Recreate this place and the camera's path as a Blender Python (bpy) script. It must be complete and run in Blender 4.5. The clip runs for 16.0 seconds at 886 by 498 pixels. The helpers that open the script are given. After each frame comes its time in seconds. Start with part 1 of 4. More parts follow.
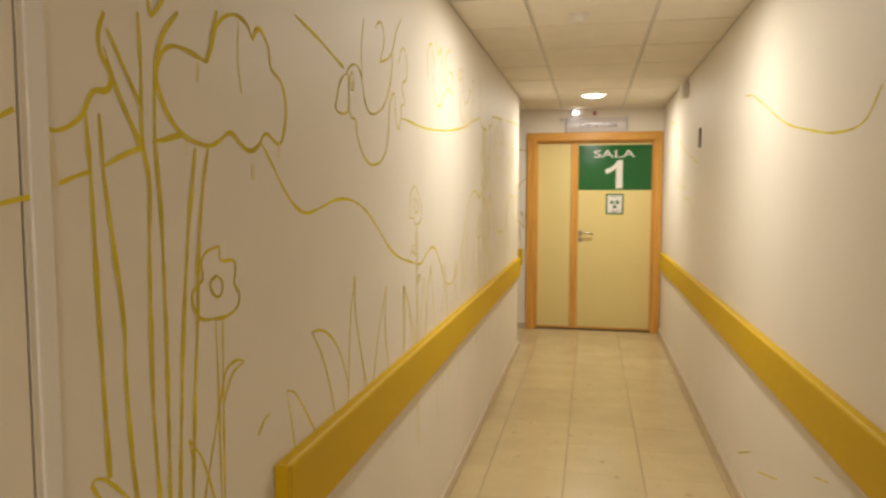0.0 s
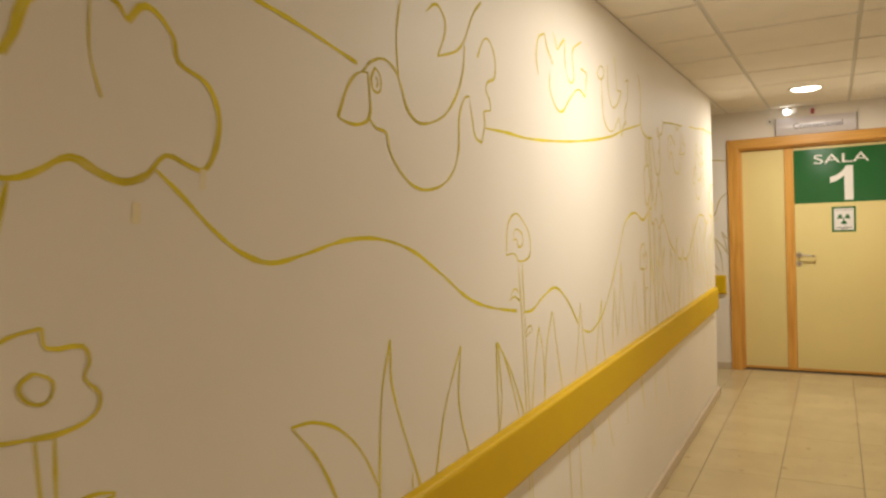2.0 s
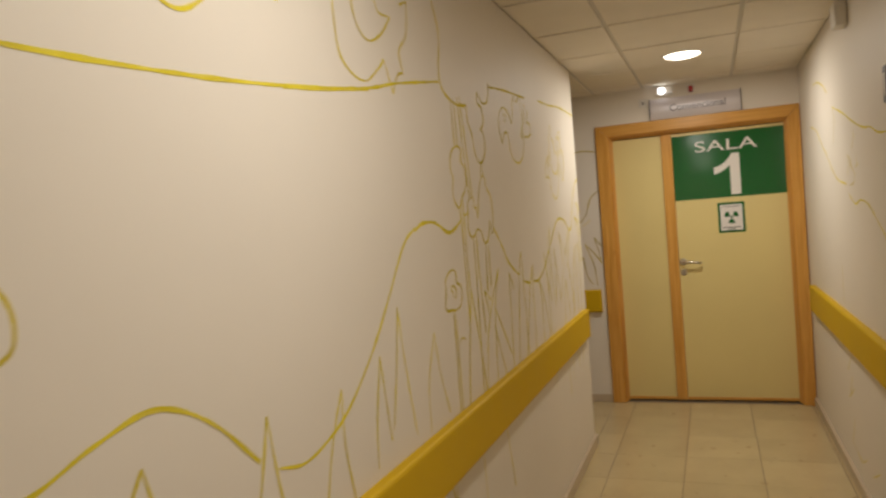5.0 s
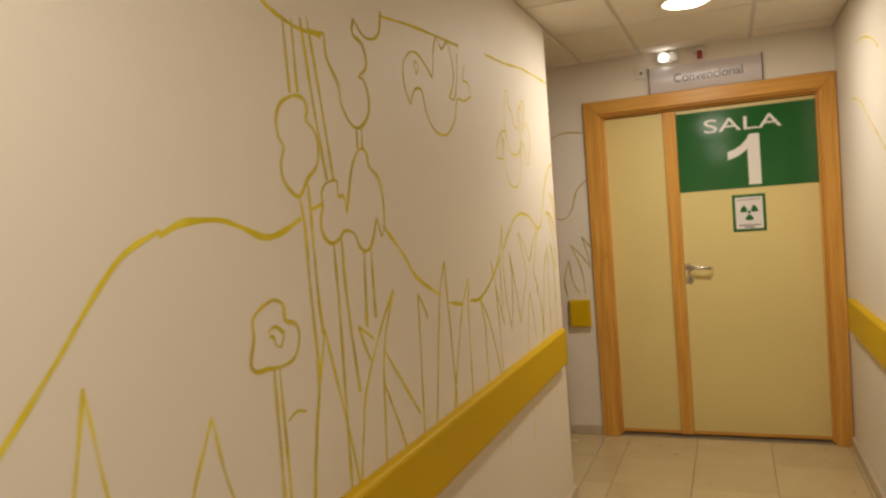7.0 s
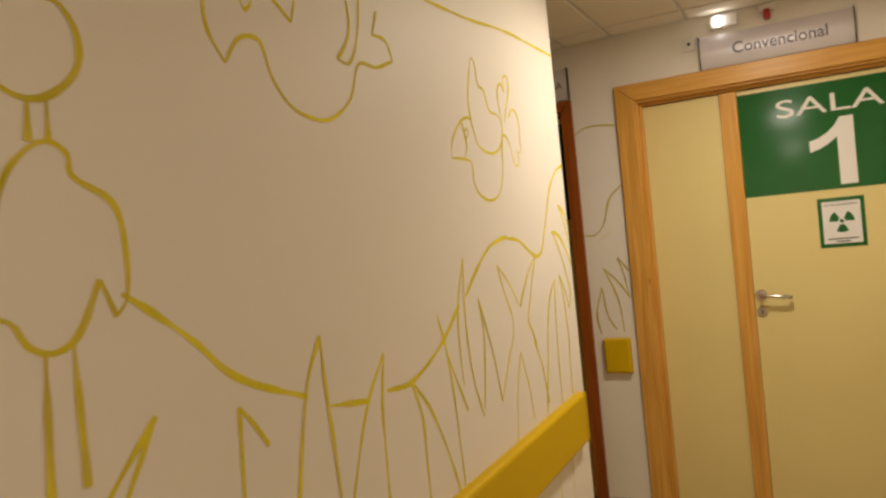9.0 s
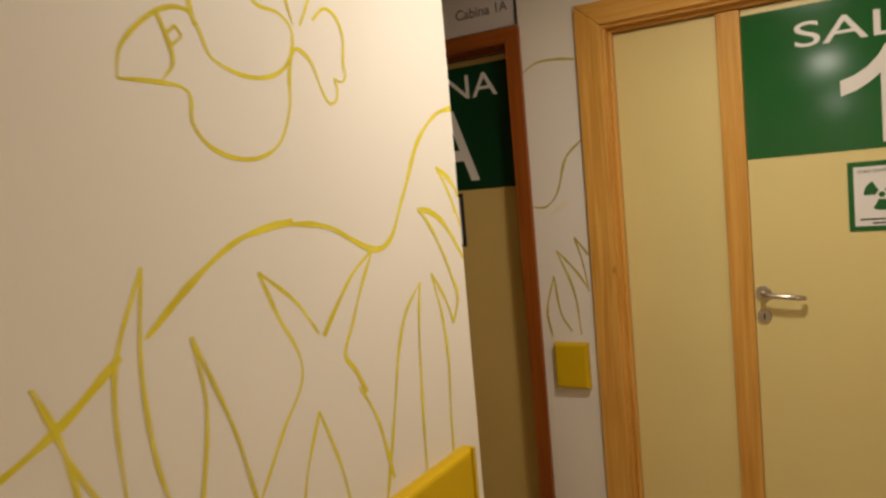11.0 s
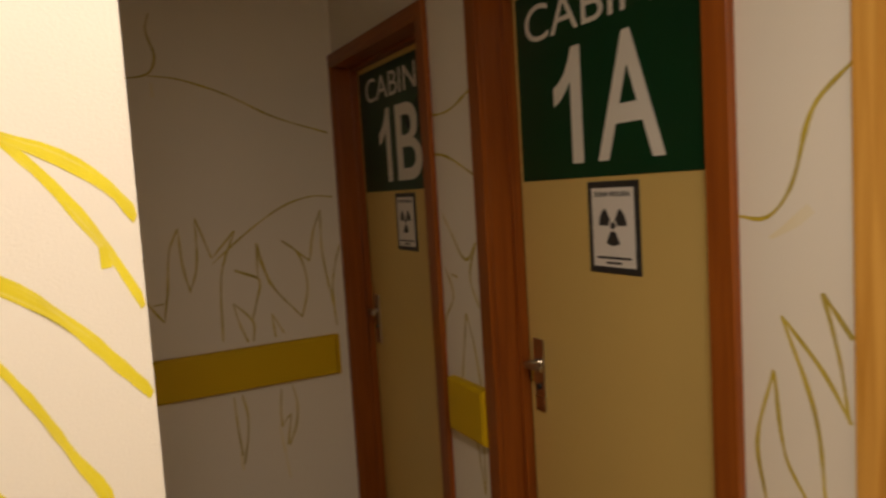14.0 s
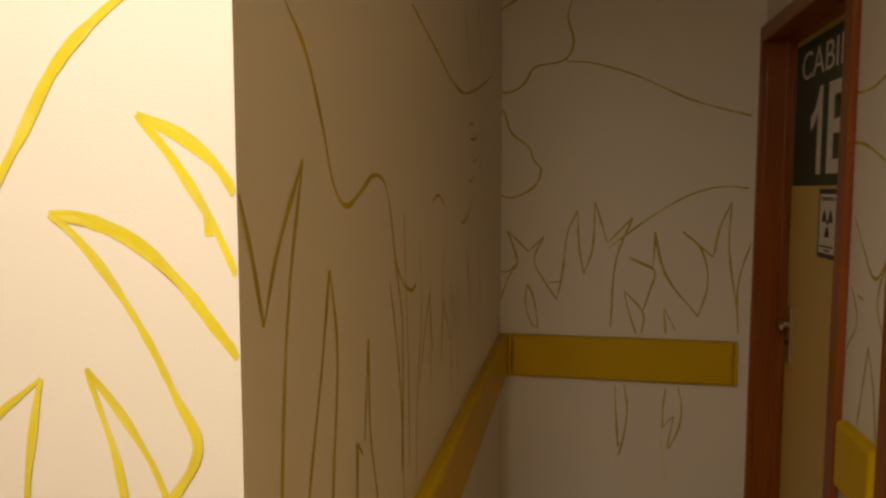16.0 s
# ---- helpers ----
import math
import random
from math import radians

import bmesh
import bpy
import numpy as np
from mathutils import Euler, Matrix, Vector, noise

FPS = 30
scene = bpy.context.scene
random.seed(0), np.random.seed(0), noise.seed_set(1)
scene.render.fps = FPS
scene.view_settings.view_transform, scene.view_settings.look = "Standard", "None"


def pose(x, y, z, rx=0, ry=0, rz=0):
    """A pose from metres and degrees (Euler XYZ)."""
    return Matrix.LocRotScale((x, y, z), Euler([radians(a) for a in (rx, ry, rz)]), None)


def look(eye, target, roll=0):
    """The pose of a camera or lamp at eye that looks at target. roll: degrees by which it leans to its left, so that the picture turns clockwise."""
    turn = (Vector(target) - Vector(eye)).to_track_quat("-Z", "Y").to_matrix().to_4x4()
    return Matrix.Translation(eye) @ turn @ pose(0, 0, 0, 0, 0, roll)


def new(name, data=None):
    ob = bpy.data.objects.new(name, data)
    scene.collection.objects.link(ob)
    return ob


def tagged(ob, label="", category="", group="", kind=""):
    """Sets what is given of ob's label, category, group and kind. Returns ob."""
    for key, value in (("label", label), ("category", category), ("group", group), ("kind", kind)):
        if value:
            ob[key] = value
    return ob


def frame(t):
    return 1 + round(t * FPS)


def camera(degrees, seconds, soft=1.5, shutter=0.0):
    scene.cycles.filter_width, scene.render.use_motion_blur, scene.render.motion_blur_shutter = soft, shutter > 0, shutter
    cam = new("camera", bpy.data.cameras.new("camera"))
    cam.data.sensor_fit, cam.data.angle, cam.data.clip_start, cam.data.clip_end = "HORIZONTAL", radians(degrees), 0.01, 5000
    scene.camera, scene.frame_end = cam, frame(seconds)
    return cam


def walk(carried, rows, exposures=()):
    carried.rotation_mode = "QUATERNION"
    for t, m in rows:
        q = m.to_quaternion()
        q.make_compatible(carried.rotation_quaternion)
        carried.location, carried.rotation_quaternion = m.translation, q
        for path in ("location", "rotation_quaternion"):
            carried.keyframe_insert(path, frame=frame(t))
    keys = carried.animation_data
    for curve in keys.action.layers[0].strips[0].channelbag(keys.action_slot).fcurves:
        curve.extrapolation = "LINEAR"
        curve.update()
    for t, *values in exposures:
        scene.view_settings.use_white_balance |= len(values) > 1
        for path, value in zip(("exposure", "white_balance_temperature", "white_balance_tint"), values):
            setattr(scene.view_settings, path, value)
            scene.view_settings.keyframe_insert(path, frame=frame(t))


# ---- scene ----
cam = camera(64.3, 16.0, soft=2.5, shutter=0.4)
PATH = [
    (0, (0.675, 0.279, 1.48), (0.266, 2.23, 1.324), 0.0),
    (0.3, (0.715, 0.315, 1.464), (0.163, 2.23, 1.288), -1.0),
    (0.5, (0.738, 0.365, 1.457), (0.05, 2.234, 1.27), -1.7),
    (1, (0.765, 0.541, 1.483), (-0.041, 2.368, 1.378), -2.5),
    (1.5, (0.796, 0.73, 1.473), (-0.129, 2.5, 1.371), -5.0),
    (2, (0.855, 0.959, 1.493), (-0.118, 2.704, 1.416), -2.4),
    (2.5, (0.847, 1.168, 1.48), (-0.116, 2.916, 1.343), -2.3),
    (3, (0.793, 1.427, 1.493), (-0.057, 3.237, 1.441), -3.5),
    (3.5, (0.788, 1.661, 1.477), (-0.068, 3.465, 1.374), -4.1),
    (4, (0.837, 1.929, 1.49), (-0.104, 3.692, 1.404), -2.5),
    (4.5, (0.819, 2.193, 1.482), (-0.068, 3.98, 1.341), -3.4),
    (5, (0.786, 2.47, 1.49), (0.07, 4.336, 1.418), -4.5),
    (5.2, (0.777, 2.579, 1.469), (0.086, 4.453, 1.37), -4.5),
    (7.3, (0.816, 3.642, 1.469), (0.036, 5.482, 1.389), -3.7),
    (7.5, (0.804, 3.762, 1.493), (0.001, 5.593, 1.453), -2.1),
    (8, (0.818, 4.002, 1.481), (-0.024, 5.814, 1.407), -2.8),
    (8.5, (0.78, 4.261, 1.502), (-0.062, 6.075, 1.497), -4.3),
    (9, (0.782, 4.456, 1.499), (-0.137, 6.232, 1.455), -5.8),
    (9.5, (0.845, 4.697, 1.509), (-0.129, 6.444, 1.483), -3.7),
    (9.7, (0.853, 4.787, 1.507), (-0.105, 6.541, 1.437), -3.8),
    (11.8, (0.812, 5.885, 1.492), (-0.25, 7.571, 1.327), -4.2),
    (12, (0.796, 5.991, 1.495), (-0.274, 7.673, 1.334), -3.5),
    (12.5, (0.761, 6.251, 1.508), (-0.395, 7.88, 1.409), -4.5),
    (13, (0.772, 6.506, 1.503), (-0.62, 7.935, 1.353), -3.4),
    (13.5, (0.743, 6.724, 1.481), (-0.898, 7.853, 1.296), -3.4),
    (14, (0.65, 6.933, 1.494), (-1.119, 7.852, 1.327), -3.5),
    (14.5, (0.583, 7.097, 1.495), (-1.365, 7.507, 1.298), -2.8),
    (15, (0.582, 7.214, 1.495), (-1.408, 7.189, 1.304), -1.0),
    (15.5, (0.584, 7.269, 1.491), (-1.387, 7.0, 1.285), -0.8),
    (16, (0.597, 7.284, 1.489), (-1.362, 6.919, 1.321), -0.0),
]
EXPOSURES = [(0, -0.36, 6050, 9), (1, -0.30, 6100, 10), (2, -0.38, 6100, 10), (3.5, -0.77, 5950, 11), (4.5, -1.02, 5920, 12), (5.2, -1.09, 6100, 12),
             (7.5, -0.83, 6450, 13), (9, -0.82, 6550, 13), (12, -1.08, 6150, 14), (12.7, -1.10, 6150, 16), (13.5, -1.02, 6300, 17), (14, -0.76, 6500, 16),
             (14.5, -0.24, 6600, 18), (15, 0.02, 6700, 18), (15.5, -0.22, 6700, 17), (16, -0.66, 6600, 14)]

walk(cam, [(t, look(eye, target, roll)) for t, eye, target, roll in PATH], EXPOSURES)

# ---- light ----
world = bpy.data.worlds.new("world")
world.use_nodes = True
world.node_tree.nodes["Background"].inputs[0].default_value = (1.0, 0.85, 0.65, 1)
world.node_tree.nodes["Background"].inputs[1].default_value = 0.02
scene.world = world

LAMP_COLOUR = (1.0, 0.912, 0.76)
LAMPS = [(0.680, 6.94, 30.0), (0.680, 3.55, 23.0), (0.685, -1.30, 34.0)]   # round ceiling lamps: place and watts; the last is an unseen added fill

# ---- plan, in metres ----
W = 1.405        # corridor width
YS = 6.982         # near wall of the side passage
YD = 8.0         # wall with the doors
XE = -2.35       # end wall of the side passage
H = 2.385        # ceiling
YB = -2.6        # closed wall behind the start
CRACK = 1.010     # joint in the mural wall


# ---- material helpers ----
def material(name, colour, rough=0.5, metal=0.0, spread=0.06, scale=6.0, fine=120.0, bump=0.08, spec=0.5, coat=0.0):
    m = bpy.data.materials.new(name)
    m.use_nodes = True
    n, l = m.node_tree.nodes, m.node_tree.links
    p = n["Principled BSDF"]
    co = n.new("ShaderNodeTexCoord")
    big = n.new("ShaderNodeTexNoise")
    big.inputs["Scale"].default_value, big.inputs["Detail"].default_value = scale, 5
    small = n.new("ShaderNodeTexNoise")
    small.inputs["Scale"].default_value, small.inputs["Detail"].default_value = fine, 3
    l.new(co.outputs["Object"], big.inputs["Vector"])
    l.new(co.outputs["Object"], small.inputs["Vector"])
    add = n.new("ShaderNodeMath")
    add.operation = "MULTIPLY_ADD"
    l.new(small.outputs["Fac"], add.inputs[0])
    add.inputs[1].default_value = 0.35
    l.new(big.outputs["Fac"], add.inputs[2])
    ramp = n.new("ShaderNodeValToRGB")
    ramp.color_ramp.elements[0].position, ramp.color_ramp.elements[1].position = 0.35, 1.0
    ramp.color_ramp.elements[0].color = (*[max(0, c * (1 - spread)) for c in colour], 1)
    ramp.color_ramp.elements[1].color = (*[min(1, c * (1 + spread)) for c in colour], 1)
    l.new(add.outputs[0], ramp.inputs[0])
    l.new(ramp.outputs[0], p.inputs["Base Color"])
    rr = n.new("ShaderNodeMapRange")
    rr.inputs["To Min"].default_value, rr.inputs["To Max"].default_value = max(0.03, rough - 0.07), min(1, rough + 0.07)
    l.new(big.outputs["Fac"], rr.inputs["Value"])
    l.new(rr.outputs[0], p.inputs["Roughness"])
    p.inputs["Metallic"].default_value = metal
    p.inputs["Specular IOR Level"].default_value = spec
    p.inputs["Coat Weight"].default_value = coat
    if bump:
        b = n.new("ShaderNodeBump")
        b.inputs["Strength"].default_value, b.inputs["Distance"].default_value = bump, 0.002
        l.new(small.outputs["Fac"], b.inputs["Height"])
        l.new(b.outputs[0], p.inputs["Normal"])
    return m


def wood(name, light, dark, knots=True, grain=(26, 26, 1.1)):
    m = material(name, light, 0.36, bump=0.0, coat=0.12, spec=0.3)
    n, l = m.node_tree.nodes, m.node_tree.links
    p = n["Principled BSDF"]
    co = n.new("ShaderNodeTexCoord")
    mp = n.new("ShaderNodeMapping")
    mp.inputs["Scale"].default_value = grain
    l.new(co.outputs["Object"], mp.inputs["Vector"])
    g = n.new("ShaderNodeTexNoise")
    g.inputs["Scale"].default_value, g.inputs["Detail"].default_value, g.inputs["Distortion"].default_value = 2.2, 6, 0.6
    l.new(mp.outputs[0], g.inputs["Vector"])
    r = n.new("ShaderNodeValToRGB")
    r.color_ramp.elements[0].position, r.color_ramp.elements[1].position = 0.3, 0.68
    r.color_ramp.elements[0].color, r.color_ramp.elements[1].color = (*dark, 1), (*light, 1)
    l.new(g.outputs["Fac"], r.inputs[0])
    out = r.outputs[0]
    if knots:
        v = n.new("ShaderNodeTexVoronoi")
        v.inputs["Scale"].default_value = 3.1
        l.new(co.outputs["Object"], v.inputs["Vector"])
        k = n.new("ShaderNodeValToRGB")
        k.color_ramp.elements[0].position, k.color_ramp.elements[1].position = 0.025, 0.07
        k.color_ramp.elements[0].color, k.color_ramp.elements[1].color = (0.45, 0.3, 0.2, 1), (1, 1, 1, 1)
        l.new(v.outputs["Distance"], k.inputs[0])
        mx = n.new("ShaderNodeMix")
        mx.data_type, mx.blend_type = "RGBA", "MULTIPLY"
        mx.inputs[0].default_value = 1
        l.new(out, mx.inputs[6])
        l.new(k.outputs[0], mx.inputs[7])
        out = mx.outputs[2]
    l.new(out, p.inputs["Base Color"])
    return m


def tile_material(name):
    m = material(name, (0.565, 0.45, 0.245), 0.24, spread=0.07, scale=4, fine=45, bump=0.02)
    n, l = m.node_tree.nodes, m.node_tree.links
    p = n["Principled BSDF"]
    src = p.inputs["Base Color"].links[0].from_socket
    place = n.new("ShaderNodeNewGeometry")
    for lk in [k for k in l if k.from_socket.name == "Object"]:
        l.new(place.outputs["Position"], lk.to_socket)
    info = n.new("ShaderNodeObjectInfo")
    mr = n.new("ShaderNodeMapRange")
    mr.inputs["To Min"].default_value, mr.inputs["To Max"].default_value = 0.95, 1.03
    l.new(info.outputs["Random"], mr.inputs["Value"])
    v = n.new("ShaderNodeTexNoise")
    v.inputs["Scale"].default_value, v.inputs["Detail"].default_value = 15, 6
    l.new(place.outputs["Position"], v.inputs["Vector"])
    k = n.new("ShaderNodeValToRGB")
    k.color_ramp.elements[0].position, k.color_ramp.elements[1].position = 0.27, 0.34
    k.color_ramp.elements[0].color, k.color_ramp.elements[1].color = (0.68, 0.60, 0.52, 1), (1, 1, 1, 1)
    l.new(v.outputs["Fac"], k.inputs[0])
    a = n.new("ShaderNodeMix")
    a.data_type, a.blend_type = "RGBA", "MULTIPLY"
    a.inputs[0].default_value = 1
    l.new(src, a.inputs[6])
    l.new(k.outputs[0], a.inputs[7])
    b = n.new("ShaderNodeMix")
    b.data_type, b.blend_type = "RGBA", "MULTIPLY"
    b.inputs[0].default_value = 1
    l.new(a.outputs[2], b.inputs[6])
    l.new(mr.outputs[0], b.inputs[7])
    l.new(b.outputs[2], p.inputs["Base Color"])
    return m


def paint_line(name, light, dark, thin=0.45):
    """Brushed marker paint that shifts between two tones along the stroke."""
    m = material(name, light, 0.7, bump=0.15, fine=300, spec=0.08)
    n, l = m.node_tree.nodes, m.node_tree.links
    p = n["Principled BSDF"]
    co = n.new("ShaderNodeTexCoord")
    g = n.new("ShaderNodeTexNoise")
    g.inputs["Scale"].default_value, g.inputs["Detail"].default_value = 9, 6
    l.new(co.outputs["Object"], g.inputs["Vector"])
    r = n.new("ShaderNodeValToRGB")
    r.color_ramp.elements[0].position, r.color_ramp.elements[1].position = 0.36, 0.66
    r.color_ramp.elements[0].color, r.color_ramp.elements[1].color = (*dark, 1), (*light, 1)
    l.new(g.outputs["Fac"], r.inputs[0])
    # bristle streaks that run along the stroke and thin the paint towards the wall colour
    mp = n.new("ShaderNodeMapping")
    mp.inputs["Scale"].default_value = (5.0, 16.0, 1.0)
    l.new(co.outputs["UV"], mp.inputs["Vector"])
    st = n.new("ShaderNodeTexNoise")
    st.inputs["Scale"].default_value, st.inputs["Detail"].default_value = 1.0, 4
    l.new(mp.outputs[0], st.inputs["Vector"])
    cover = n.new("ShaderNodeMapRange")
    cover.inputs["From Min"].default_value, cover.inputs["From Max"].default_value = 0.50, 0.78
    cover.inputs["To Min"].default_value, cover.inputs["To Max"].default_value = 0.0, thin
    l.new(st.outputs["Fac"], cover.inputs["Value"])
    mx = n.new("ShaderNodeMix")
    mx.data_type = "RGBA"
    l.new(cover.outputs[0], mx.inputs[0])
    l.new(r.outputs[0], mx.inputs[6])
    mx.inputs[7].default_value = (0.79, 0.70, 0.38, 1)
    l.new(mx.outputs[2], p.inputs["Base Color"])
    return m


def glow(name, colour, strength):
    m = bpy.data.materials.new(name)
    m.use_nodes = True
    p = m.node_tree.nodes["Principled BSDF"]
    p.inputs["Base Color"].default_value = (*colour, 1)
    p.inputs["Emission Color"].default_value = (*colour, 1)
    p.inputs["Emission Strength"].default_value = strength
    return m


WALL = material("white_wall_paint", (0.80, 0.735, 0.64), 0.55, spread=0.04, scale=1.6, fine=380, bump=0.14, spec=0.25)
CEIL = material("mineral_ceiling_tile", (0.82, 0.76, 0.66), 0.85, spread=0.04, scale=5, fine=260, bump=0.25, spec=0.2)
GRID = material("ceiling_grid_metal", (0.62, 0.58, 0.52), 0.5, spread=0.03)
TILE = tile_material("cream_terrazzo_tile")
GROUT = material("dark_grout", (0.22, 0.17, 0.11), 0.8, spread=0.25, scale=14)
SKIRT = material("stone_skirting", (0.56, 0.46, 0.33), 0.4, spread=0.08, scale=12)
RAIL = material("yellow_plastic_rail", (0.61, 0.39, 0.001), 0.5, spread=0.05, scale=4, fine=400, bump=0.05, spec=0.2)
PINE = wood("varnished_pine", (0.74, 0.395, 0.085), (0.56, 0.26, 0.040))
MAHOGANY = wood("red_brown_wood", (0.32, 0.085, 0.009), (0.21, 0.048, 0.005), knots=False)
PINE_RAIL = wood("varnished_pine_crosswise", (0.74, 0.395, 0.085), (0.56, 0.26, 0.040), grain=(1.1, 26, 26))
MAHOGANY_RAIL = wood("red_brown_wood_crosswise", (0.32, 0.085, 0.009), (0.21, 0.048, 0.005), knots=False, grain=(1.1, 26, 26))
OCHRE = material("ochre_laminate", (0.68, 0.485, 0.16), 0.45, spread=0.04, scale=2.5, fine=200, bump=0.03, spec=0.3)
CREAM = material("cream_laminate", (0.755, 0.62, 0.26), 0.42, spread=0.03, scale=2.5, fine=200, bump=0.03)
GREEN = material("green_vinyl", (0.010, 0.115, 0.022), 0.12, spread=0.06, scale=3, bump=0.0)
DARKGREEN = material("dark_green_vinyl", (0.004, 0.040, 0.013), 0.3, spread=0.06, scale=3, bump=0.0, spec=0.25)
LETTER = material("white_vinyl", (0.80, 0.76, 0.70), 0.4, spread=0.03, bump=0.0)
PAPER = material("white_paper", (0.80, 0.76, 0.72), 0.5, spread=0.03, bump=0.0)
INK = material("dark_ink", (0.03, 0.028, 0.028), 0.5, spread=0.1, bump=0.0)
GREYINK = material("grey_ink", (0.16, 0.14, 0.15), 0.5, spread=0.1, bump=0.0)
PLATE = material("grey_aluminium_plate", (0.66, 0.61, 0.62), 0.32, metal=0.15, spread=0.03, bump=0.0)
STEEL = material("brushed_steel", (0.55, 0.50, 0.44), 0.28, metal=1.0, spread=0.05, bump=0.02)
PLASTIC = material("white_plastic", (0.74, 0.70, 0.64), 0.4, spread=0.03, bump=0.0)
DARK = material("dark_gap", (0.03, 0.022, 0.016), 0.8, spread=0.2)
RED = material("red_lens", (0.35, 0.012, 0.012), 0.2, bump=0.0)
YELLOW = paint_line("yellow_marker_paint", (0.80, 0.67, 0.04), (0.62, 0.50, 0.02))
OLIVE = paint_line("olive_marker_paint", (0.77, 0.63, 0.04), (0.54, 0.425, 0.03), 0.62)
# OLIVE darkened, with the dimness of the side passage put into its colour
SHADED_OLIVE = paint_line("shaded_olive_marker_paint", (0.60, 0.46, 0.045), (0.40, 0.30, 0.04))
PENCIL = paint_line("dark_pencil_line", (0.42, 0.35, 0.08), (0.26, 0.21, 0.06))
SMEAR = paint_line("wiped_yellow_paint", (0.80, 0.72, 0.55), (0.78, 0.68, 0.44))
LIT = glow("lamp_diffuser", (1.0, 0.86, 0.66), 14.0)
LED = glow("white_indicator", (1.0, 0.97, 0.9), 9.0)


# ---- mesh helpers ----
def box_into(bm, lo, hi, bevel=0.0, segs=2):
    vs = bmesh.ops.create_cube(bm, size=1.0)["verts"]
    for v in vs:
        v.co = Vector([lo[i] + (v.co[i] + 0.5) * (hi[i] - lo[i]) for i in range(3)])
    if bevel:
        es = list({e for v in vs for e in v.link_edges})
        bmesh.ops.bevel(bm, geom=es, offset=bevel, segments=segs, affect="EDGES", profile=0.6)


def boxes(*items, bevel=0.0, segs=2):
    bm = bmesh.new()
    for lo, hi in items:
        box_into(bm, lo, hi, bevel, segs)
    return bm


def disc(bm, centre, axis, r, depth, segs=32, r2=None):
    """A round plug from centre along axis."""
    q = Vector(axis).to_track_quat("Z", "Y").to_matrix().to_4x4()
    m = Matrix.Translation(Vector(centre) + Vector(axis).normalized() * depth / 2) @ q
    bmesh.ops.create_cone(bm, cap_ends=True, segments=segs, radius1=r, radius2=r if r2 is None else r2, depth=depth, matrix=m)


def mesh_object(name, bm, mat, smooth=False):
    me = bpy.data.meshes.new(name)
    bmesh.ops.recalc_face_normals(bm, faces=bm.faces[:])
    bm.to_mesh(me)
    bm.free()
    me.materials.append(mat)
    if smooth:
        for f in me.polygons:
            f.use_smooth = True
    return new(name, me)


def part(name, bm, mat, parent, label="", smooth=False):
    ob = mesh_object(name, bm, mat, smooth)
    ob.parent = parent
    ob.matrix_parent_inverse = parent.matrix_world.inverted()
    if label:
        tagged(ob, label)
    return ob


def structure(name, bm, mat, label, category):
    return tagged(mesh_object(name, bm, mat), label, category, kind="structure")


def thing(name, at, label, category, group=""):
    ob = new(name)
    ob.empty_display_size = 0.1
    ob.location = at
    ob.matrix_world = Matrix.Translation(at)
    return tagged(ob, label, category, group)


def words(name, text, size, at, mat, parent, width=None, bold=0.0, height=None, label=""):
    """Lettering on the door wall, facing the corridor: centre of its box at the given place."""
    cu = bpy.data.curves.new(name, "FONT")
    cu.body, cu.size, cu.offset, cu.extrude = text, size, bold, 0.0004
    tmp = new("lettering", cu)
    dg = bpy.context.evaluated_depsgraph_get()
    me = bpy.data.meshes.new_from_object(tmp.evaluated_get(dg))
    bpy.data.objects.remove(tmp)
    xs, ys = [v.co.x for v in me.vertices], [v.co.y for v in me.vertices]
    cx, cy = (min(xs) + max(xs)) / 2, (min(ys) + max(ys)) / 2
    sx = width / (max(xs) - min(xs)) if width else 1
    sy = height / (max(ys) - min(ys)) if height else sx
    for v in me.vertices:
        x, y, z = v.co
        v.co = Vector(((x - cx) * sx + at[0], at[1] - z, (y - cy) * sy + at[2]))
    me.materials.clear()
    me.materials.append(mat)
    ob = new(name, me)
    ob.parent = parent
    ob.matrix_parent_inverse = parent.matrix_world.inverted()
    if label:
        tagged(ob, label)
    return ob


# ---- structure ----
T = 0.12
wall_left = structure("wall_left", boxes(((-T, CRACK + 0.006, 0), (0, YS, H))), WALL, "white painted wall with yellow line drawings", "wall")
wall_left_near = structure("wall_left_near", boxes(((-T, YB, 0), (0, CRACK, H))), WALL, "white painted wall with a dark joint at its end", "wall")
structure("wall_joint", boxes(((-T, CRACK, 0), (-0.006, CRACK + 0.006, H))), DARK, "dark narrow joint between two wall panels", "joint")
wall_right = structure("wall_right", boxes(((W, YB, 0), (W + T, YD, H))), WALL, "white painted wall with faint yellow drawings", "wall")
wall_side = structure("wall_side", boxes(((XE - T, YS - T, 0), (-T, YS, H))), WALL, "white wall of the dim side passage", "wall")
wall_end = structure("wall_end", boxes(((XE - T, YS, 0), (XE, YD + T, H))), WALL, "white end wall with painted grass lines", "wall")
structure("wall_back", boxes(((-T, YB - T, 0), (W + T, YB, H))), WALL, "plain white wall closing the corridor", "wall")
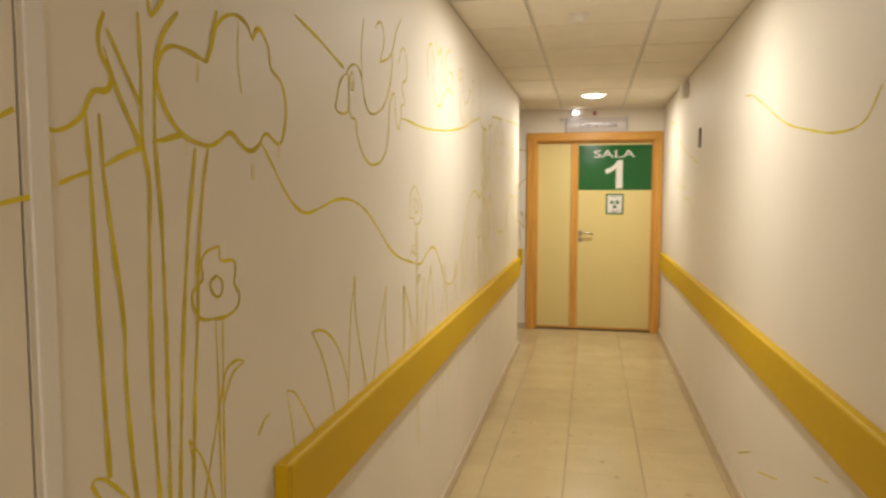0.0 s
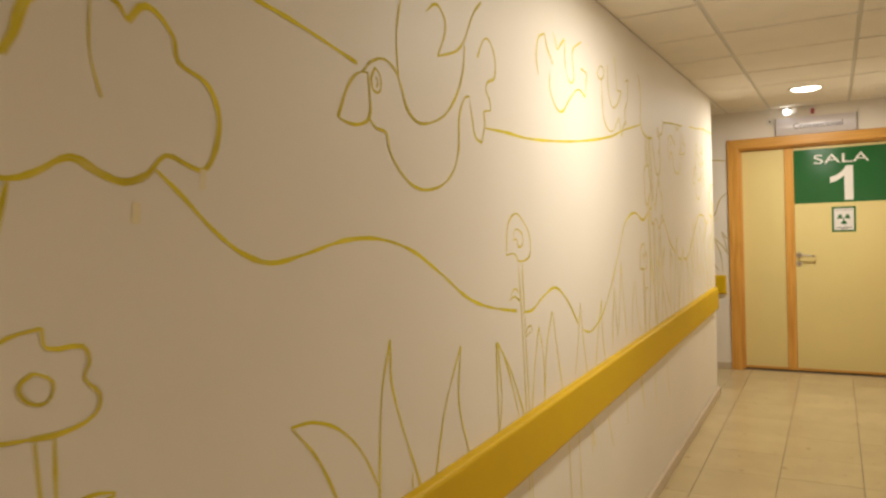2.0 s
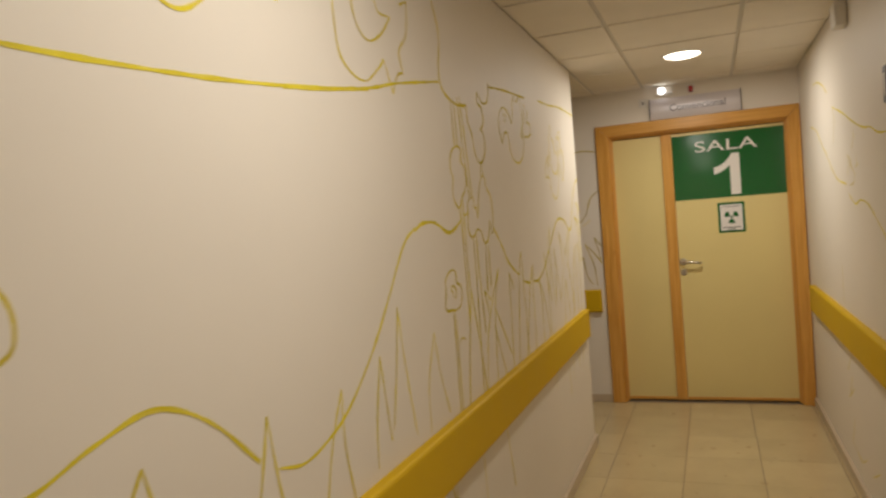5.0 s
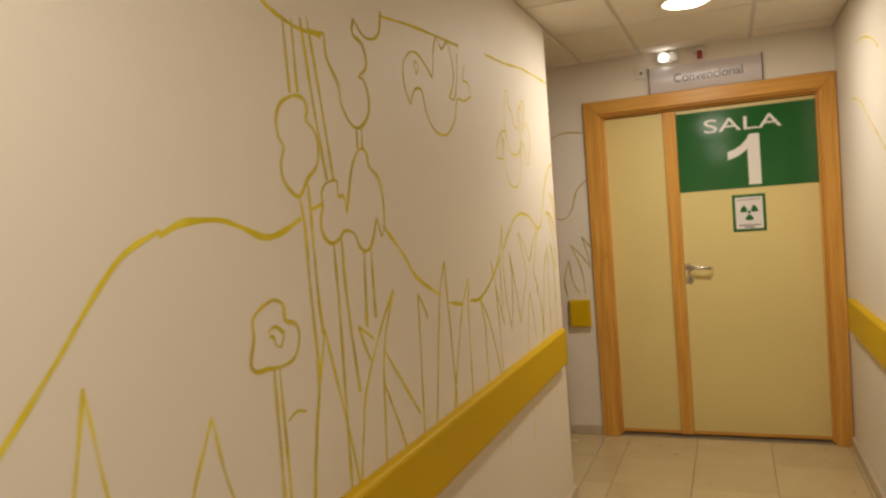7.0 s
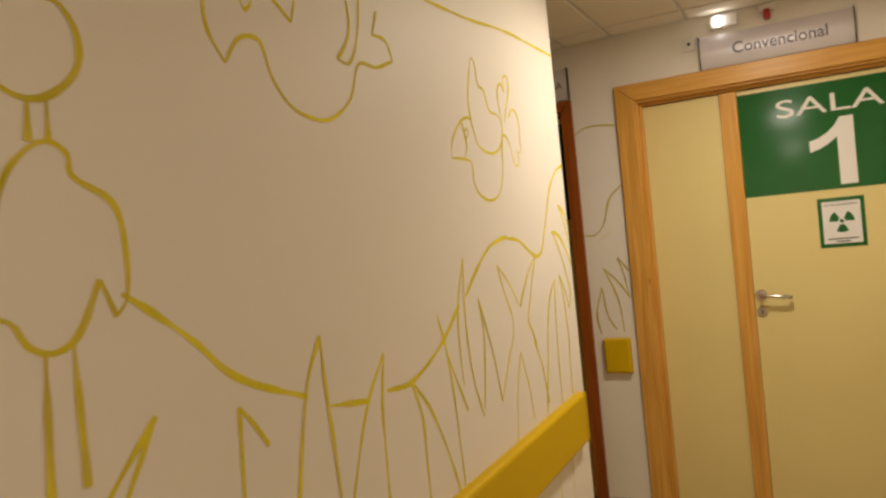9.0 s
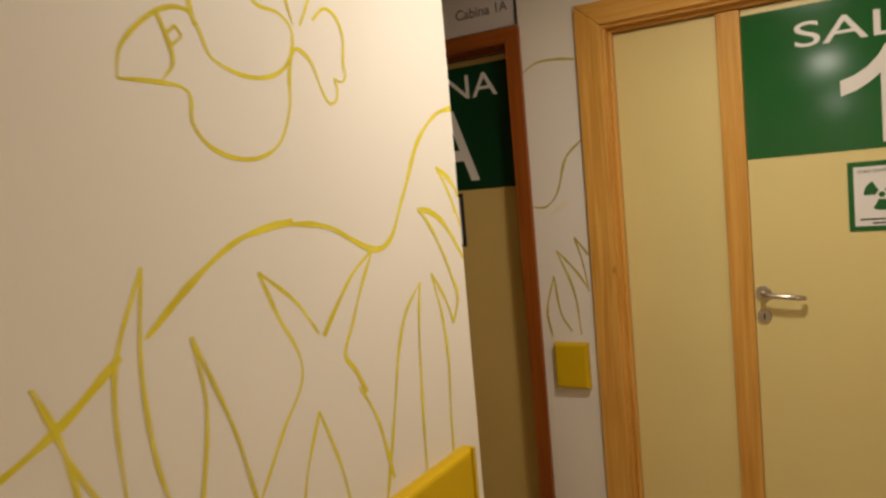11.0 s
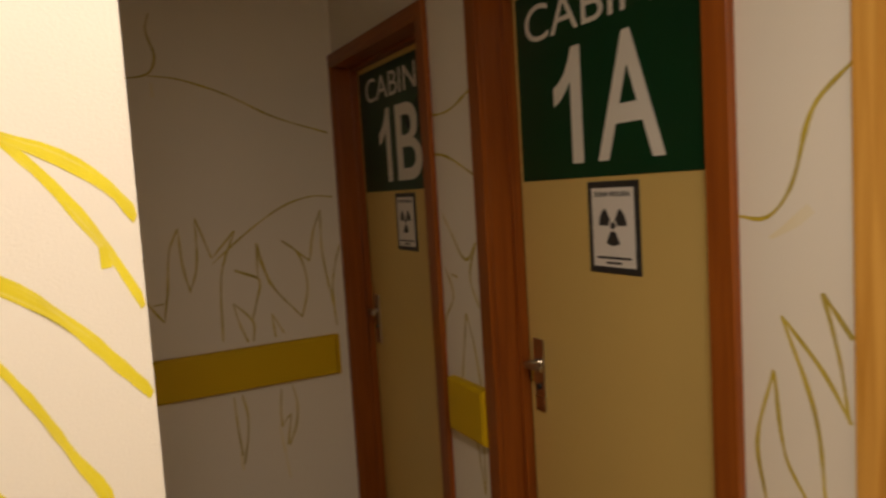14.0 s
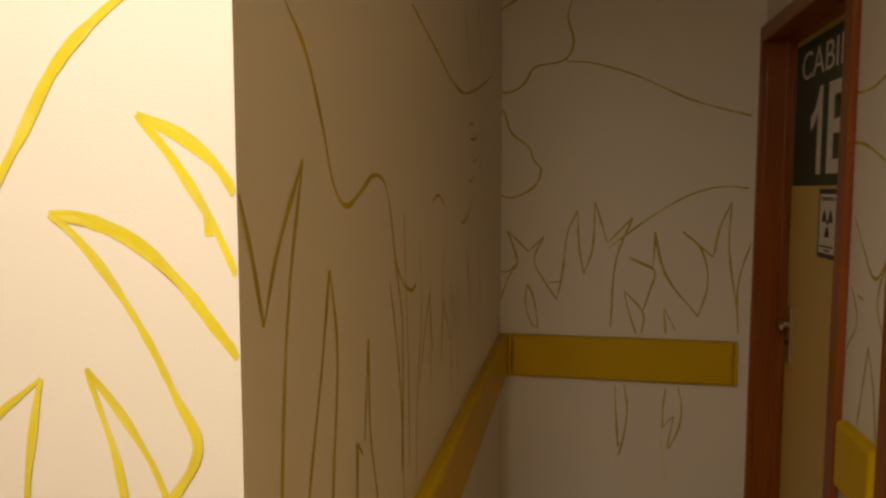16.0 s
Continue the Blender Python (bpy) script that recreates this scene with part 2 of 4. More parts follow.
# the door wall, with its three openings
SALA = (0.070, 1.335, 2.06)
CAB_A = (-1.099, -0.278, 2.062)
CAB_B = (-2.335, -1.462, 2.062)
DT = 0.16
wall_doors = structure("wall_doors", boxes(
    ((XE, YD, 0), (CAB_B[0], YD + DT, H)), ((CAB_B[0], YD, CAB_B[2]), (CAB_B[1], YD + DT, H)),
    ((CAB_B[1], YD, 0), (CAB_A[0], YD + DT, H)), ((CAB_A[0], YD, CAB_A[2]), (CAB_A[1], YD + DT, H)),
    ((CAB_A[1], YD, 0), (SALA[0], YD + DT, H)), ((SALA[0], YD, SALA[2]), (SALA[1], YD + DT, H)),
    ((SALA[1], YD, 0), (W + T, YD + DT, H))), WALL, "white wall with three doorways", "wall")

# corner strip beside the joint
structure("trim_strip", boxes(((0.0, CRACK + 0.014, 0), (0.005, CRACK + 0.046, H)), bevel=0.002), PAPER, "white vertical cover strip on the wall", "trim")

# ceiling: tiles dropped into a metal grid, one mesh
bm = bmesh.new()
def ceiling_tiles(x0, x1, y0, y1):
    xg = sorted({x0, x1, *[x for x in (-2.07, -1.46, -0.85, -0.24, 0.36, 0.975) if x0 < x < x1]})
    yg = sorted({y0, y1, *[0.6 * k for k in range(-6, 15) if y0 < 0.6 * k < y1]})
    for a, b in zip(xg, xg[1:]):
        for c, d in zip(yg, yg[1:]):
            if b - a > 0.03 and d - c > 0.03:
                dz = random.uniform(-0.0015, 0.0015)
                box_into(bm, (a + 0.011, c + 0.011, H - 0.004 + dz), (b - 0.011, d - 0.011, H + 0.012))
ceiling_tiles(0, W, YB, YD)
ceiling_tiles(XE, 0, YS, YD)
ceiling = structure("ceiling", bm, CEIL, "suspended ceiling of off-white square tiles", "ceiling")
structure("ceiling_grid", boxes(((XE - T, YB - T, H + 0.002), (W + T, YD + DT, H + 0.06))), GRID, "pale metal grid between ceiling tiles", "ceiling grid")

# floor slab under the tiles
floor = structure("floor", boxes(((XE - T, YB - T, -0.1), (W + T, YD + DT, -0.0035))), GROUT, "cream terrazzo tiled floor with thin dark joints", "floor")

# skirting
def skirting(lo, hi):
    structure("baseboard", boxes((lo, hi), bevel=0.005), SKIRT, "low cream stone skirting along the wall", "skirting")
skirting((0, CRACK + 0.05, 0), (0.020, YS, 0.064))
skirting((0, YB, 0), (0.020, CRACK - 0.004, 0.064))
skirting((W - 0.020, YB, 0), (W, YD - 0.03, 0.064))
skirting((XE, YS, 0), (-0.002, YS + 0.010, 0.062))
skirting((XE, YS + 0.012, 0), (XE + 0.010, YD - 0.03, 0.062))
skirting((CAB_A[1] + 0.06, YD - 0.010, 0), (0.008, YD, 0.062))
skirting((CAB_B[1] + 0.06, YD - 0.010, 0), (CAB_A[0] - 0.06, YD, 0.062))

# ---- ceiling lamps ----
def ceiling_lamp(x, y, power):
    lamp = thing("ceiling_lamp", (x, y, H), "round recessed ceiling lamp with a bright white diffuser", "lamp", "round ceiling lamps")
    bm = bmesh.new()
    prof = [(0.102, 0.0), (0.102, 0.006), (0.108, 0.010), (0.120, 0.006), (0.124, 0.0)]
    rings = []
    for r, d in prof:
        rings.append([bm.verts.new((x + r * math.cos(a), y + r * math.sin(a), H - 0.005 - d)) for a in np.linspace(0, 2 * math.pi, 48, endpoint=False)])
    for p, q in zip(rings, rings[1:]):
        for i in range(48):
            bm.faces.new((p[i], p[(i + 1) % 48], q[(i + 1) % 48], q[i]))
    part("trim_ring", bm, PLASTIC, lamp, smooth=True)
    bm = bmesh.new()
    bmesh.ops.create_uvsphere(bm, u_segments=40, v_segments=20, radius=0.102, matrix=Matrix.Translation((x, y, H - 0.004)) @ Matrix.Diagonal((1, 1, 0.26, 1)))
    bmesh.ops.delete(bm, geom=[v for v in bm.verts if v.co.z > H - 0.003], context="VERTS")
    part("diffuser", bm, LIT, lamp, "glowing white domed diffuser", smooth=True)
    li = bpy.data.lights.new("lamp_light", "AREA")
    li.shape, li.size, li.energy, li.color = "DISK", 0.20, power, LAMP_COLOUR
    lo = new("lamp_light", li)
    lo.matrix_world = Matrix.Translation((x, y, H - 0.034))

for x, y, power in LAMPS:
    ceiling_lamp(x, y, power)

# ---- doors ----
def mitred(outline, y0, y1):
    """A flat board of the given x, z outline, its edges eased."""
    bm = bmesh.new()
    f = bm.faces.new([bm.verts.new((x, y0, z)) for x, z in outline])
    for v in bmesh.ops.extrude_face_region(bm, geom=[f])["geom"]:
        if isinstance(v, bmesh.types.BMVert):
            v.co.y = y1
    bmesh.ops.bevel(bm, geom=bm.edges[:], offset=0.004, segments=3, affect="EDGES", profile=0.6)
    return bm


def frame_of(door, x0, x1, top, mat, cross, arch, stop_y, thick=0.035):
    """Mitred architrave on the wall face (outer margins left, right, top), lining through the wall and a stop bead before the leaf."""
    l, r, u = arch
    i, gap = 0.012, 0.0006
    part("architrave", mitred([(x0 - l, 0), (x0 + i, 0), (x0 + i, top - i - gap), (x0 - l, top + u - gap)], YD - 0.022, YD - 0.001), mat, door)
    part("architrave", mitred([(x1 - i, 0), (x1 + r, 0), (x1 + r, top + u - gap), (x1 - i, top - i - gap)], YD - 0.022, YD - 0.001), mat, door)
    part("architrave", mitred([(x0 + i, top - i), (x1 - i, top - i), (x1 + r, top + u), (x0 - l, top + u)], YD - 0.022, YD - 0.001), cross, door)
    inner = thick - 0.012
    for lo, hi in (((x0 + 0.001, YD - 0.001, 0), (x0 + inner, YD + DT, top - inner)),
                   ((x1 - inner, YD - 0.001, 0), (x1 - 0.001, YD + DT, top - inner)),
                   ((x0 + 0.001, YD - 0.001, top - inner), (x1 - 0.001, YD + DT, top - 0.001))):
        part("lining", boxes((lo, hi), bevel=0.003), cross if hi[0] - lo[0] > 0.5 else mat, door)
    for lo, hi in (((x0 + inner, stop_y - 0.032, 0), (x0 + thick, stop_y - 0.001, top - thick)),
                   ((x1 - thick, stop_y - 0.032, 0), (x1 - inner, stop_y - 0.001, top - thick)),
                   ((x0 + inner, stop_y - 0.032, top - thick), (x1 - inner, stop_y - 0.001, top - inner))):
        part("stop_bead", boxes((lo, hi), bevel=0.003), cross if hi[0] - lo[0] > 0.5 else mat, door)


def trefoil(bm, cx, y, cz, r):
    """Three blades and a hub, standing on the plane y."""
    for a0 in (30, 150, 270):
        ring = []
        for a in np.linspace(a0 - 30, a0 + 30, 9):
            ring.append((math.cos(radians(a)) * r, math.sin(radians(a)) * r))
        for a in np.linspace(a0 + 30, a0 - 30, 9):
            ring.append((math.cos(radians(a)) * r * 0.3, math.sin(radians(a)) * r * 0.3))
        front = [bm.verts.new((cx + u, y - 0.0008, cz + v)) for u, v in ring]
        bm.faces.new(front)
    disc(bm, (cx, y, cz), (0, -1, 0), r * 0.18, 0.0008, 20)


def warning_sign(parent, cx, cz, w, h, y, rim, title):
    sign = part("warning_sign", boxes(((cx - w / 2, y - 0.003, cz - h / 2), (cx + w / 2, y, cz + h / 2)), bevel=0.001), rim, parent, "framed white radiation warning notice")
    i = w * 0.09
    part("sheet", boxes(((cx - w / 2 + i, y - 0.0042, cz - h / 2 + i), (cx + w / 2 - i, y - 0.003, cz + h / 2 - i))), PAPER, sign)
    bm = bmesh.new()
    trefoil(bm, cx, y - 0.0043, cz + h * 0.02, w * 0.27)
    part("trefoil", bm, rim, sign, "dark three-bladed radiation symbol")
    words("notice_title", title, 0.02, (cx, y - 0.0045, cz + h * 0.36), INK, sign, width=w * 0.70, bold=0.0004)
    bars = []
    for k, wid in ((0, 0.66), (1, 0.3)):
        z = cz - h * 0.33 - k * h * 0.055
        bars.append(((cx - w * wid / 2, y - 0.0047, z - h * 0.013), (cx + w * wid / 2, y - 0.0042, z + h * 0.013)))
    part("small_print", boxes(*bars), INK, sign)


def lever(parent, x, y, z, reach, back=True):
    """Lever on a round rose, standing off the leaf."""
    bm = bmesh.new()
    disc(bm, (x, y, z), (0, -1, 0), 0.026, 0.009, 32, 0.024)
    rose = part("rose", bm, STEEL, parent, smooth=False)
    cu = bpy.data.curves.new("lever_handle", "CURVE")
    cu.dimensions, cu.bevel_depth, cu.bevel_resolution, cu.use_fill_caps = "3D", 0.0088, 4, True
    sp = cu.splines.new("POLY")
    pts = [(x, y - 0.006, z), (x, y - 0.040, z), (x + 0.004, y - 0.049, z), (x + 0.013, y - 0.053, z), (x + reach * 0.6, y - 0.055, z - 0.004),
           (x + reach * 0.92, y - 0.053, z - 0.009), (x + reach * 0.985, y - 0.046, z - 0.011), (x + reach, y - 0.030, z - 0.012)]
    sp.points.add(len(pts) - 1)
    for q, c in zip(sp.points, pts):
        q.co = (*c, 1)
    tmp = new("lever_curve", cu)
    me = bpy.data.meshes.new_from_object(tmp.evaluated_get(bpy.context.evaluated_depsgraph_get()))
    bpy.data.objects.remove(tmp)
    me.materials.clear()
    me.materials.append(STEEL)
    for f in me.polygons:
        f.use_smooth = True
    ob = new("lever_handle", me)
    ob.parent = parent
    ob.matrix_parent_inverse = parent.matrix_world.inverted()
    tagged(ob, "satin steel lever handle")


def digit_one(parent, cx, cz, w, h, y):
    """A bold numeral one with a slanted flag."""
    outline = [(0.62, 0.0), (1.0, 0.0), (1.0, 1.0), (0.70, 1.0), (0.60, 0.90), (0.42, 0.79), (0.22, 0.72), (0.0, 0.68), (0.0, 0.515), (0.24, 0.56), (0.45, 0.63), (0.62, 0.715)]
    bm = bmesh.new()
    f = bm.faces.new([bm.verts.new((cx + (u - 0.5) * w, y, cz + (v - 0.5) * h)) for u, v in outline])
    ex = bmesh.ops.extrude_face_region(bm, geom=[f])["geom"]
    for v in ex:
        if isinstance(v, bmesh.types.BMVert):
            v.co.y -= 0.0006
    bmesh.ops.triangulate(bm, faces=bm.faces[:])
    return part("sign_number", bm, LETTER, parent)


# wide door to room 1
LY = YD + 0.070
door_1 = thing("door_1", ((SALA[0] + SALA[1]) / 2, YD, 0), "closed cream door with pine frame and green room sign", "door")
tagged(door_1, kind="structure")
frame_of(door_1, SALA[0], SALA[1], SALA[2], PINE, PINE_RAIL, (0.080, 0.064, 0.071), LY)
side_leaf = part("side_leaf", boxes(((0.104, LY, 0.012), (0.459, LY + 0.04, 2.022)), bevel=0.002), CREAM, door_1, "narrow cream fixed leaf")
part("meeting_post", boxes(((0.460, LY - 0.016, 0.008), (0.536, LY + 0.044, 2.023)), bevel=0.004), PINE, door_1)
leaf = part("door_leaf", boxes(((0.537, LY, 0.012), (1.303, LY + 0.04, 2.022)), bevel=0.002), CREAM, door_1, "wide cream laminate leaf")
part("bottom_strip", boxes(((0.106, LY - 0.004, 0.009), (0.459, LY + 0.0, 0.030)), bevel=0.001), PINE_RAIL, side_leaf)
part("bottom_strip", boxes(((0.538, LY - 0.004, 0.009), (1.302, LY + 0.0, 0.030)), bevel=0.001), PINE_RAIL, leaf)
sign = part("room_sign", boxes(((0.538, LY - 0.002, 1.520), (1.300, LY, 2.000))), GREEN, leaf, "glossy green vinyl room sign")
words("sign_word", "SALA", 0.1, (0.910, LY - 0.0022, 1.906), LETTER, sign, width=0.425, height=0.080)
digit_one(sign, 0.910, 1.688, 0.178, 0.300, LY - 0.0021)
warning_sign(leaf, 0.922, 1.370, 0.184, 0.222, LY, GREEN, "ZONA CONTROLADA")
lever(leaf, 0.566, LY, 1.060, 0.125)
bm = bmesh.new()
disc(bm, (0.565, LY, 0.981), (0, -1, 0), 0.024, 0.009, 32, 0.022)
key = part("key_rose", bm, STEEL, leaf)
part("keyhole", boxes(((0.5635, LY - 0.0100, 0.971), (0.5685, LY - 0.0088, 0.991))), DARK, key)


def cabin_door(n, opening, text):
    x0, x1, top = opening
    y = YD + 0.10
    door = thing(n, ((x0 + x1) / 2, YD, 0), f"closed cream cabin door with red-brown frame and green sign {text}", "door", "cabin doors")
    tagged(door, kind="structure")
    frame_of(door, x0, x1, top, MAHOGANY, MAHOGANY_RAIL, (0.047, 0.047, 0.047), y, 0.022)
    a, b = x0 + 0.024, x1 - 0.024
    lf = part("door_leaf", boxes(((a, y, 0.010), (b, y + 0.04, top - 0.025)), bevel=0.002), OCHRE, door)
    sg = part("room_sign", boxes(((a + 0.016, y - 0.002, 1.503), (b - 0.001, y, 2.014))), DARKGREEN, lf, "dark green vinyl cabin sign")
    c = (a + b) / 2
    words("sign_word", "CABINA", 0.1, (c - 0.014, y - 0.0022, 1.930), LETTER, sg, width=0.625, height=0.098)
    digit_one(sg, c - 0.152, 1.690, 0.115, 0.298, y - 0.0021)
    words("sign_letter", text[1], 0.3, (c + 0.074, y - 0.0022, 1.690), LETTER, sg, width=0.225, height=0.298, bold=0.003)
    warning_sign(lf, c + 0.006, 1.377, 0.184, 0.228, y, INK, "ZONA VIGILADA")
    pl = part("lock_plate", boxes(((a + 0.026, y - 0.006, 0.830), (a + 0.074, y, 1.046)), bevel=0.002), STEEL, lf, "long steel lock plate")
    bm = bmesh.new()
    disc(bm, (a + 0.050, y - 0.006, 0.975), (0, -1, 0), 0.012, 0.035, 20)
    box_into(bm, (a + 0.040, y - 0.052, 0.966), (a + 0.120, y - 0.038, 0.984), 0.005)
    part("lever_handle", bm, STEEL, pl)
    bm = bmesh.new()
    disc(bm, (a + 0.050, y - 0.006, 0.905), (0, -1, 0), 0.010, 0.006, 20)
    part("cylinder", bm, DARK, pl)
    return door

cabin_door("door_2", CAB_A, "1A")
cabin_door("door_3", CAB_B, "1B")

# plates and small devices above the doors
def name_plate(x0, x1, z0, z1, text, width):
    p = thing("name_plate", ((x0 + x1) / 2, YD, z0), f"grey metal plate lettered {text} above a door", "sign")
    bm = bmesh.new()
    rings = []
    for x in (x0, x1):
        arc = [(YD - 0.008 - 0.012 * math.sin(math.pi * k / 16), z0 + (z1 - z0) * k / 16) for k in range(17)]
        rings.append([bm.verts.new((x, y, z)) for y, z in [(YD - 0.001, z0), *arc, (YD - 0.001, z1)]])
    for k in range(len(rings[0])):
        j = (k + 1) % len(rings[0])
        bm.faces.new((rings[0][k], rings[0][j], rings[1][j], rings[1][k]))
    for ring in rings:
        bm.faces.new(ring)
    part("panel", bm, PLATE, p, "bowed grey aluminium panel")
    for x in (x0, x1):
        part("end_cap", boxes(((x - 0.002, YD - 0.022, z0 - 0.002), (x + 0.002, YD - 0.001, z1 + 0.003)), bevel=0.001), DARK, p, "thin dark end cap")
    mid, each = (x0 + x1) / 2 + 0.02, text.split()
    share = [len(w) / len(text) * width for w in each]
    left = mid - width / 2
    for w, wide in zip(each, share):
        words("plate_word", w, 0.08, (left + wide / 2, YD - 0.0202, (z0 + z1) / 2 - 0.002), GREYINK, p, width=wide, bold=0.0012)
        left += wide + width / len(text)

name_plate(0.402, 1.032, 2.137, 2.285, "Convencional", 0.385)
name_plate(-0.56, -0.238, 2.114, 2.270, "Cabina 1A", 0.225)

unit = thing("signal_light", (0.49, YD, 2.31), "small white wall lamp unit with a bright bulb", "signal light")
part("housing", boxes(((0.458, YD - 0.034, 2.308), (0.580, YD - 0.001, 2.366)), bevel=0.008), PLASTIC, unit)
bm = bmesh.new()
bmesh.ops.create_uvsphere(bm, u_segments=24, v_segments=14, radius=0.024, matrix=Matrix.Translation((0.497, YD - 0.052, 2.335)))
part("bulb", bm, LED, unit, "glowing white bulb", smooth=True)
unit = thing("signal_light", (0.70, YD, 2.31), "small white box with a dark red lens", "signal light")
part("housing", boxes(((0.668, YD - 0.035, 2.340), (0.732, YD - 0.001, 2.370)), bevel=0.006), PLASTIC, unit)
part("lens", boxes(((0.684, YD - 0.042, 2.304), (0.714, YD - 0.001, 2.350)), bevel=0.008), RED, unit, "dark red plastic lens")
unit = thing("push_button", (0.35, YD, 2.25), "white square plate with a brown button", "button")
part("plate", boxes(((0.325, YD - 0.010, 2.235), (0.388, YD - 0.001, 2.300)), bevel=0.003), PLASTIC, unit)
bm = bmesh.new()
disc(bm, (0.357, YD - 0.010, 2.268), (0, -1, 0), 0.008, 0.008, 20, 0.006)
part("button", bm, DARK, unit, "small brown button")

det = thing("smoke_detector", (0.60, 3.97, H), "small white round ceiling smoke detector", "smoke detector")
bm = bmesh.new()
disc(bm, (0.60, 3.97, H - 0.004), (0, 0, -1), 0.055, 0.014, 40, 0.052)
part("base", bm, PLASTIC, det)
bm = bmesh.new()
disc(bm, (0.60, 3.97, H - 0.018), (0, 0, -1), 0.042, 0.026, 40, 0.030)
part("cap", bm, PLASTIC, det)

spk = thing("wall_speaker", (W, 6.1, 2.24), "small white box fixed high on the wall", "speaker")
part("housing", boxes(((W - 0.055, 6.10, 2.235), (W - 0.001, 6.22, 2.345)), bevel=0.012), PLASTIC, spk)
part("bracket", boxes(((W - 0.02, 6.135, 2.345), (W - 0.001, 6.185, 2.372)), bevel=0.003), PLASTIC, spk)
hook = thing("wall_plate", (W, 5.43, 1.82), "small dark narrow plate on the white wall", "wall plate")
part("plate", boxes(((W - 0.012, 5.405, 1.80), (W - 0.001, 5.460, 1.93)), bevel=0.003), GREYINK, hook)
part("insert", boxes(((W - 0.014, 5.420, 1.825), (W - 0.012, 5.445, 1.905)), bevel=0.0008), STEEL, hook, "dull grey metal insert")

# ---- yellow bumper rails ----
RZ0, RZ1, RT = 0.708, 0.884, 0.034

def bumper(lo, hi, face, label="yellow plastic bumper rail fixed along the wall"):
    """lo, hi: corners; face: direction in which its rounded front looks."""
    r = thing("bumper_rail", ((lo[0] + hi[0]) / 2, (lo[1] + hi[1]) / 2, lo[2]), label, "bumper rail", "yellow bumper rails")
    f = Vector(face)
    ax = 0 if abs(f.y) > 0.5 else 1
    if hi[ax] - lo[ax] > 0.5:
        for e0, e1 in ((lo[ax], lo[ax] + 0.014), (hi[ax] - 0.014, hi[ax])):
            clo, chi = list(lo), list(hi)
            clo[ax], chi[ax] = e0, e1
            part("end_cap", boxes((clo, chi), bevel=0.004), RAIL, r)
        lo, hi = list(lo), list(hi)
        lo[ax] += 0.0145
        hi[ax] -= 0.0145
    bm = boxes((lo, hi))
    mid = (Vector(lo) + Vector(hi)) / 2
    es = [e for e in bm.edges if all((v.co - mid).dot(f) > 0 for v in e.verts)]
    bmesh.ops.bevel(bm, geom=es, offset=0.013, segments=4, affect="EDGES", profile=0.5)
    ob = part("cover", bm, RAIL, r)
    return r

bumper((0.001, 1.68, RZ0), (RT, 6.900, RZ1), (1, 0, 0))
bumper((W - RT, YB + 0.05, RZ0), (W - 0.001, 7.76, RZ1), (-1, 0, 0))
bumper((XE + 0.002, YS + 0.001, RZ0), (-0.10, YS + RT, RZ1), (0, 1, 0))
bumper((XE + 0.001, YS + RT + 0.002, RZ0), (XE + RT, 7.93, RZ1), (1, 0, 0))
bumper((-0.180, YD - RT, RZ0), (-0.046, YD - 0.001, RZ1), (0, -1, 0), "short yellow plastic bumper block between two doors")
bumper((-1.372, YD - RT, RZ0), (-1.149, YD - 0.001, RZ1), (0, -1, 0), "short yellow plastic bumper block between two doors")

# ---- yellow line drawings painted on the walls (plan length and height in centimetres) ----
PLANES = {"L": lambda u, z, o: (o, min(u, YS - 0.001), z), "S": lambda u, z, o: (min(u, -0.001), YS + o, z), "E": lambda u, z, o: (XE + o, u, z),
          "D": lambda u, z, o: (u, YD - o, z), "R": lambda u, z, o: (W - o, u, z)}
HOSTS = {"L": wall_left, "S": wall_side, "E": wall_end, "D": wall_doors, "R": wall_right}
DRAWN = {"painted_bird": "line drawing of a flying bird", "painted_tree": "line drawing of slender tree trunks", "painted_crown": "line drawing of a scalloped tree crown",
         "painted_flower": "line drawing of a flower on a stem", "painted_grass": "line drawing of pointed grass blades",
         "painted_hill_line": "line drawing of rolling hills", "painted_thread": "long curving painted line", "painted_streak": "thin faint painted streak", "painted_smear": "wiped yellow smear below a stroke", "pencil_line": "thin pencil line under the paint"}
strokes = 0


def sharp(a, b, c):
    d1, d2 = (b - a).normalized(), (c - b).normalized()
    return d1.dot(d2) < 0.1


def smooth_line(pts):
    """A rounded line through the brush's turning points, that keeps sharp tips."""
    P = [Vector(p) for p in pts]
    tan = []
    for i, p in enumerate(P):
        if i in (0, len(P) - 1):
            a = P[min(i + 1, len(P) - 1)] - P[max(i - 1, 0)]
            tan.append((a, a))
        elif sharp(P[i - 1], p, P[i + 1]):
            tan.append((p - P[i - 1], P[i + 1] - p))
        else:
            d = (P[i + 1] - P[i - 1]).normalized()
            tan.append((d * (p - P[i - 1]).length, d * (P[i + 1] - p).length))
    out = []
    for i in range(len(P) - 1):
        a, b, m0, m1 = P[i], P[i + 1], tan[i][1], tan[i + 1][0]
        L = (b - a).length
        m0, m1 = (m.normalized() * L if m.length else m for m in (m0, m1))
        n = max(3, min(14, int(L / 0.012)))
        for k in range(n):
            t = k / n
            out.append(a * (2 * t**3 - 3 * t * t + 1) + m0 * (t**3 - 2 * t * t + t) + b * (3 * t * t - 2 * t**3) + m1 * (t**3 - t * t))
    out.append(P[-1])
    return out


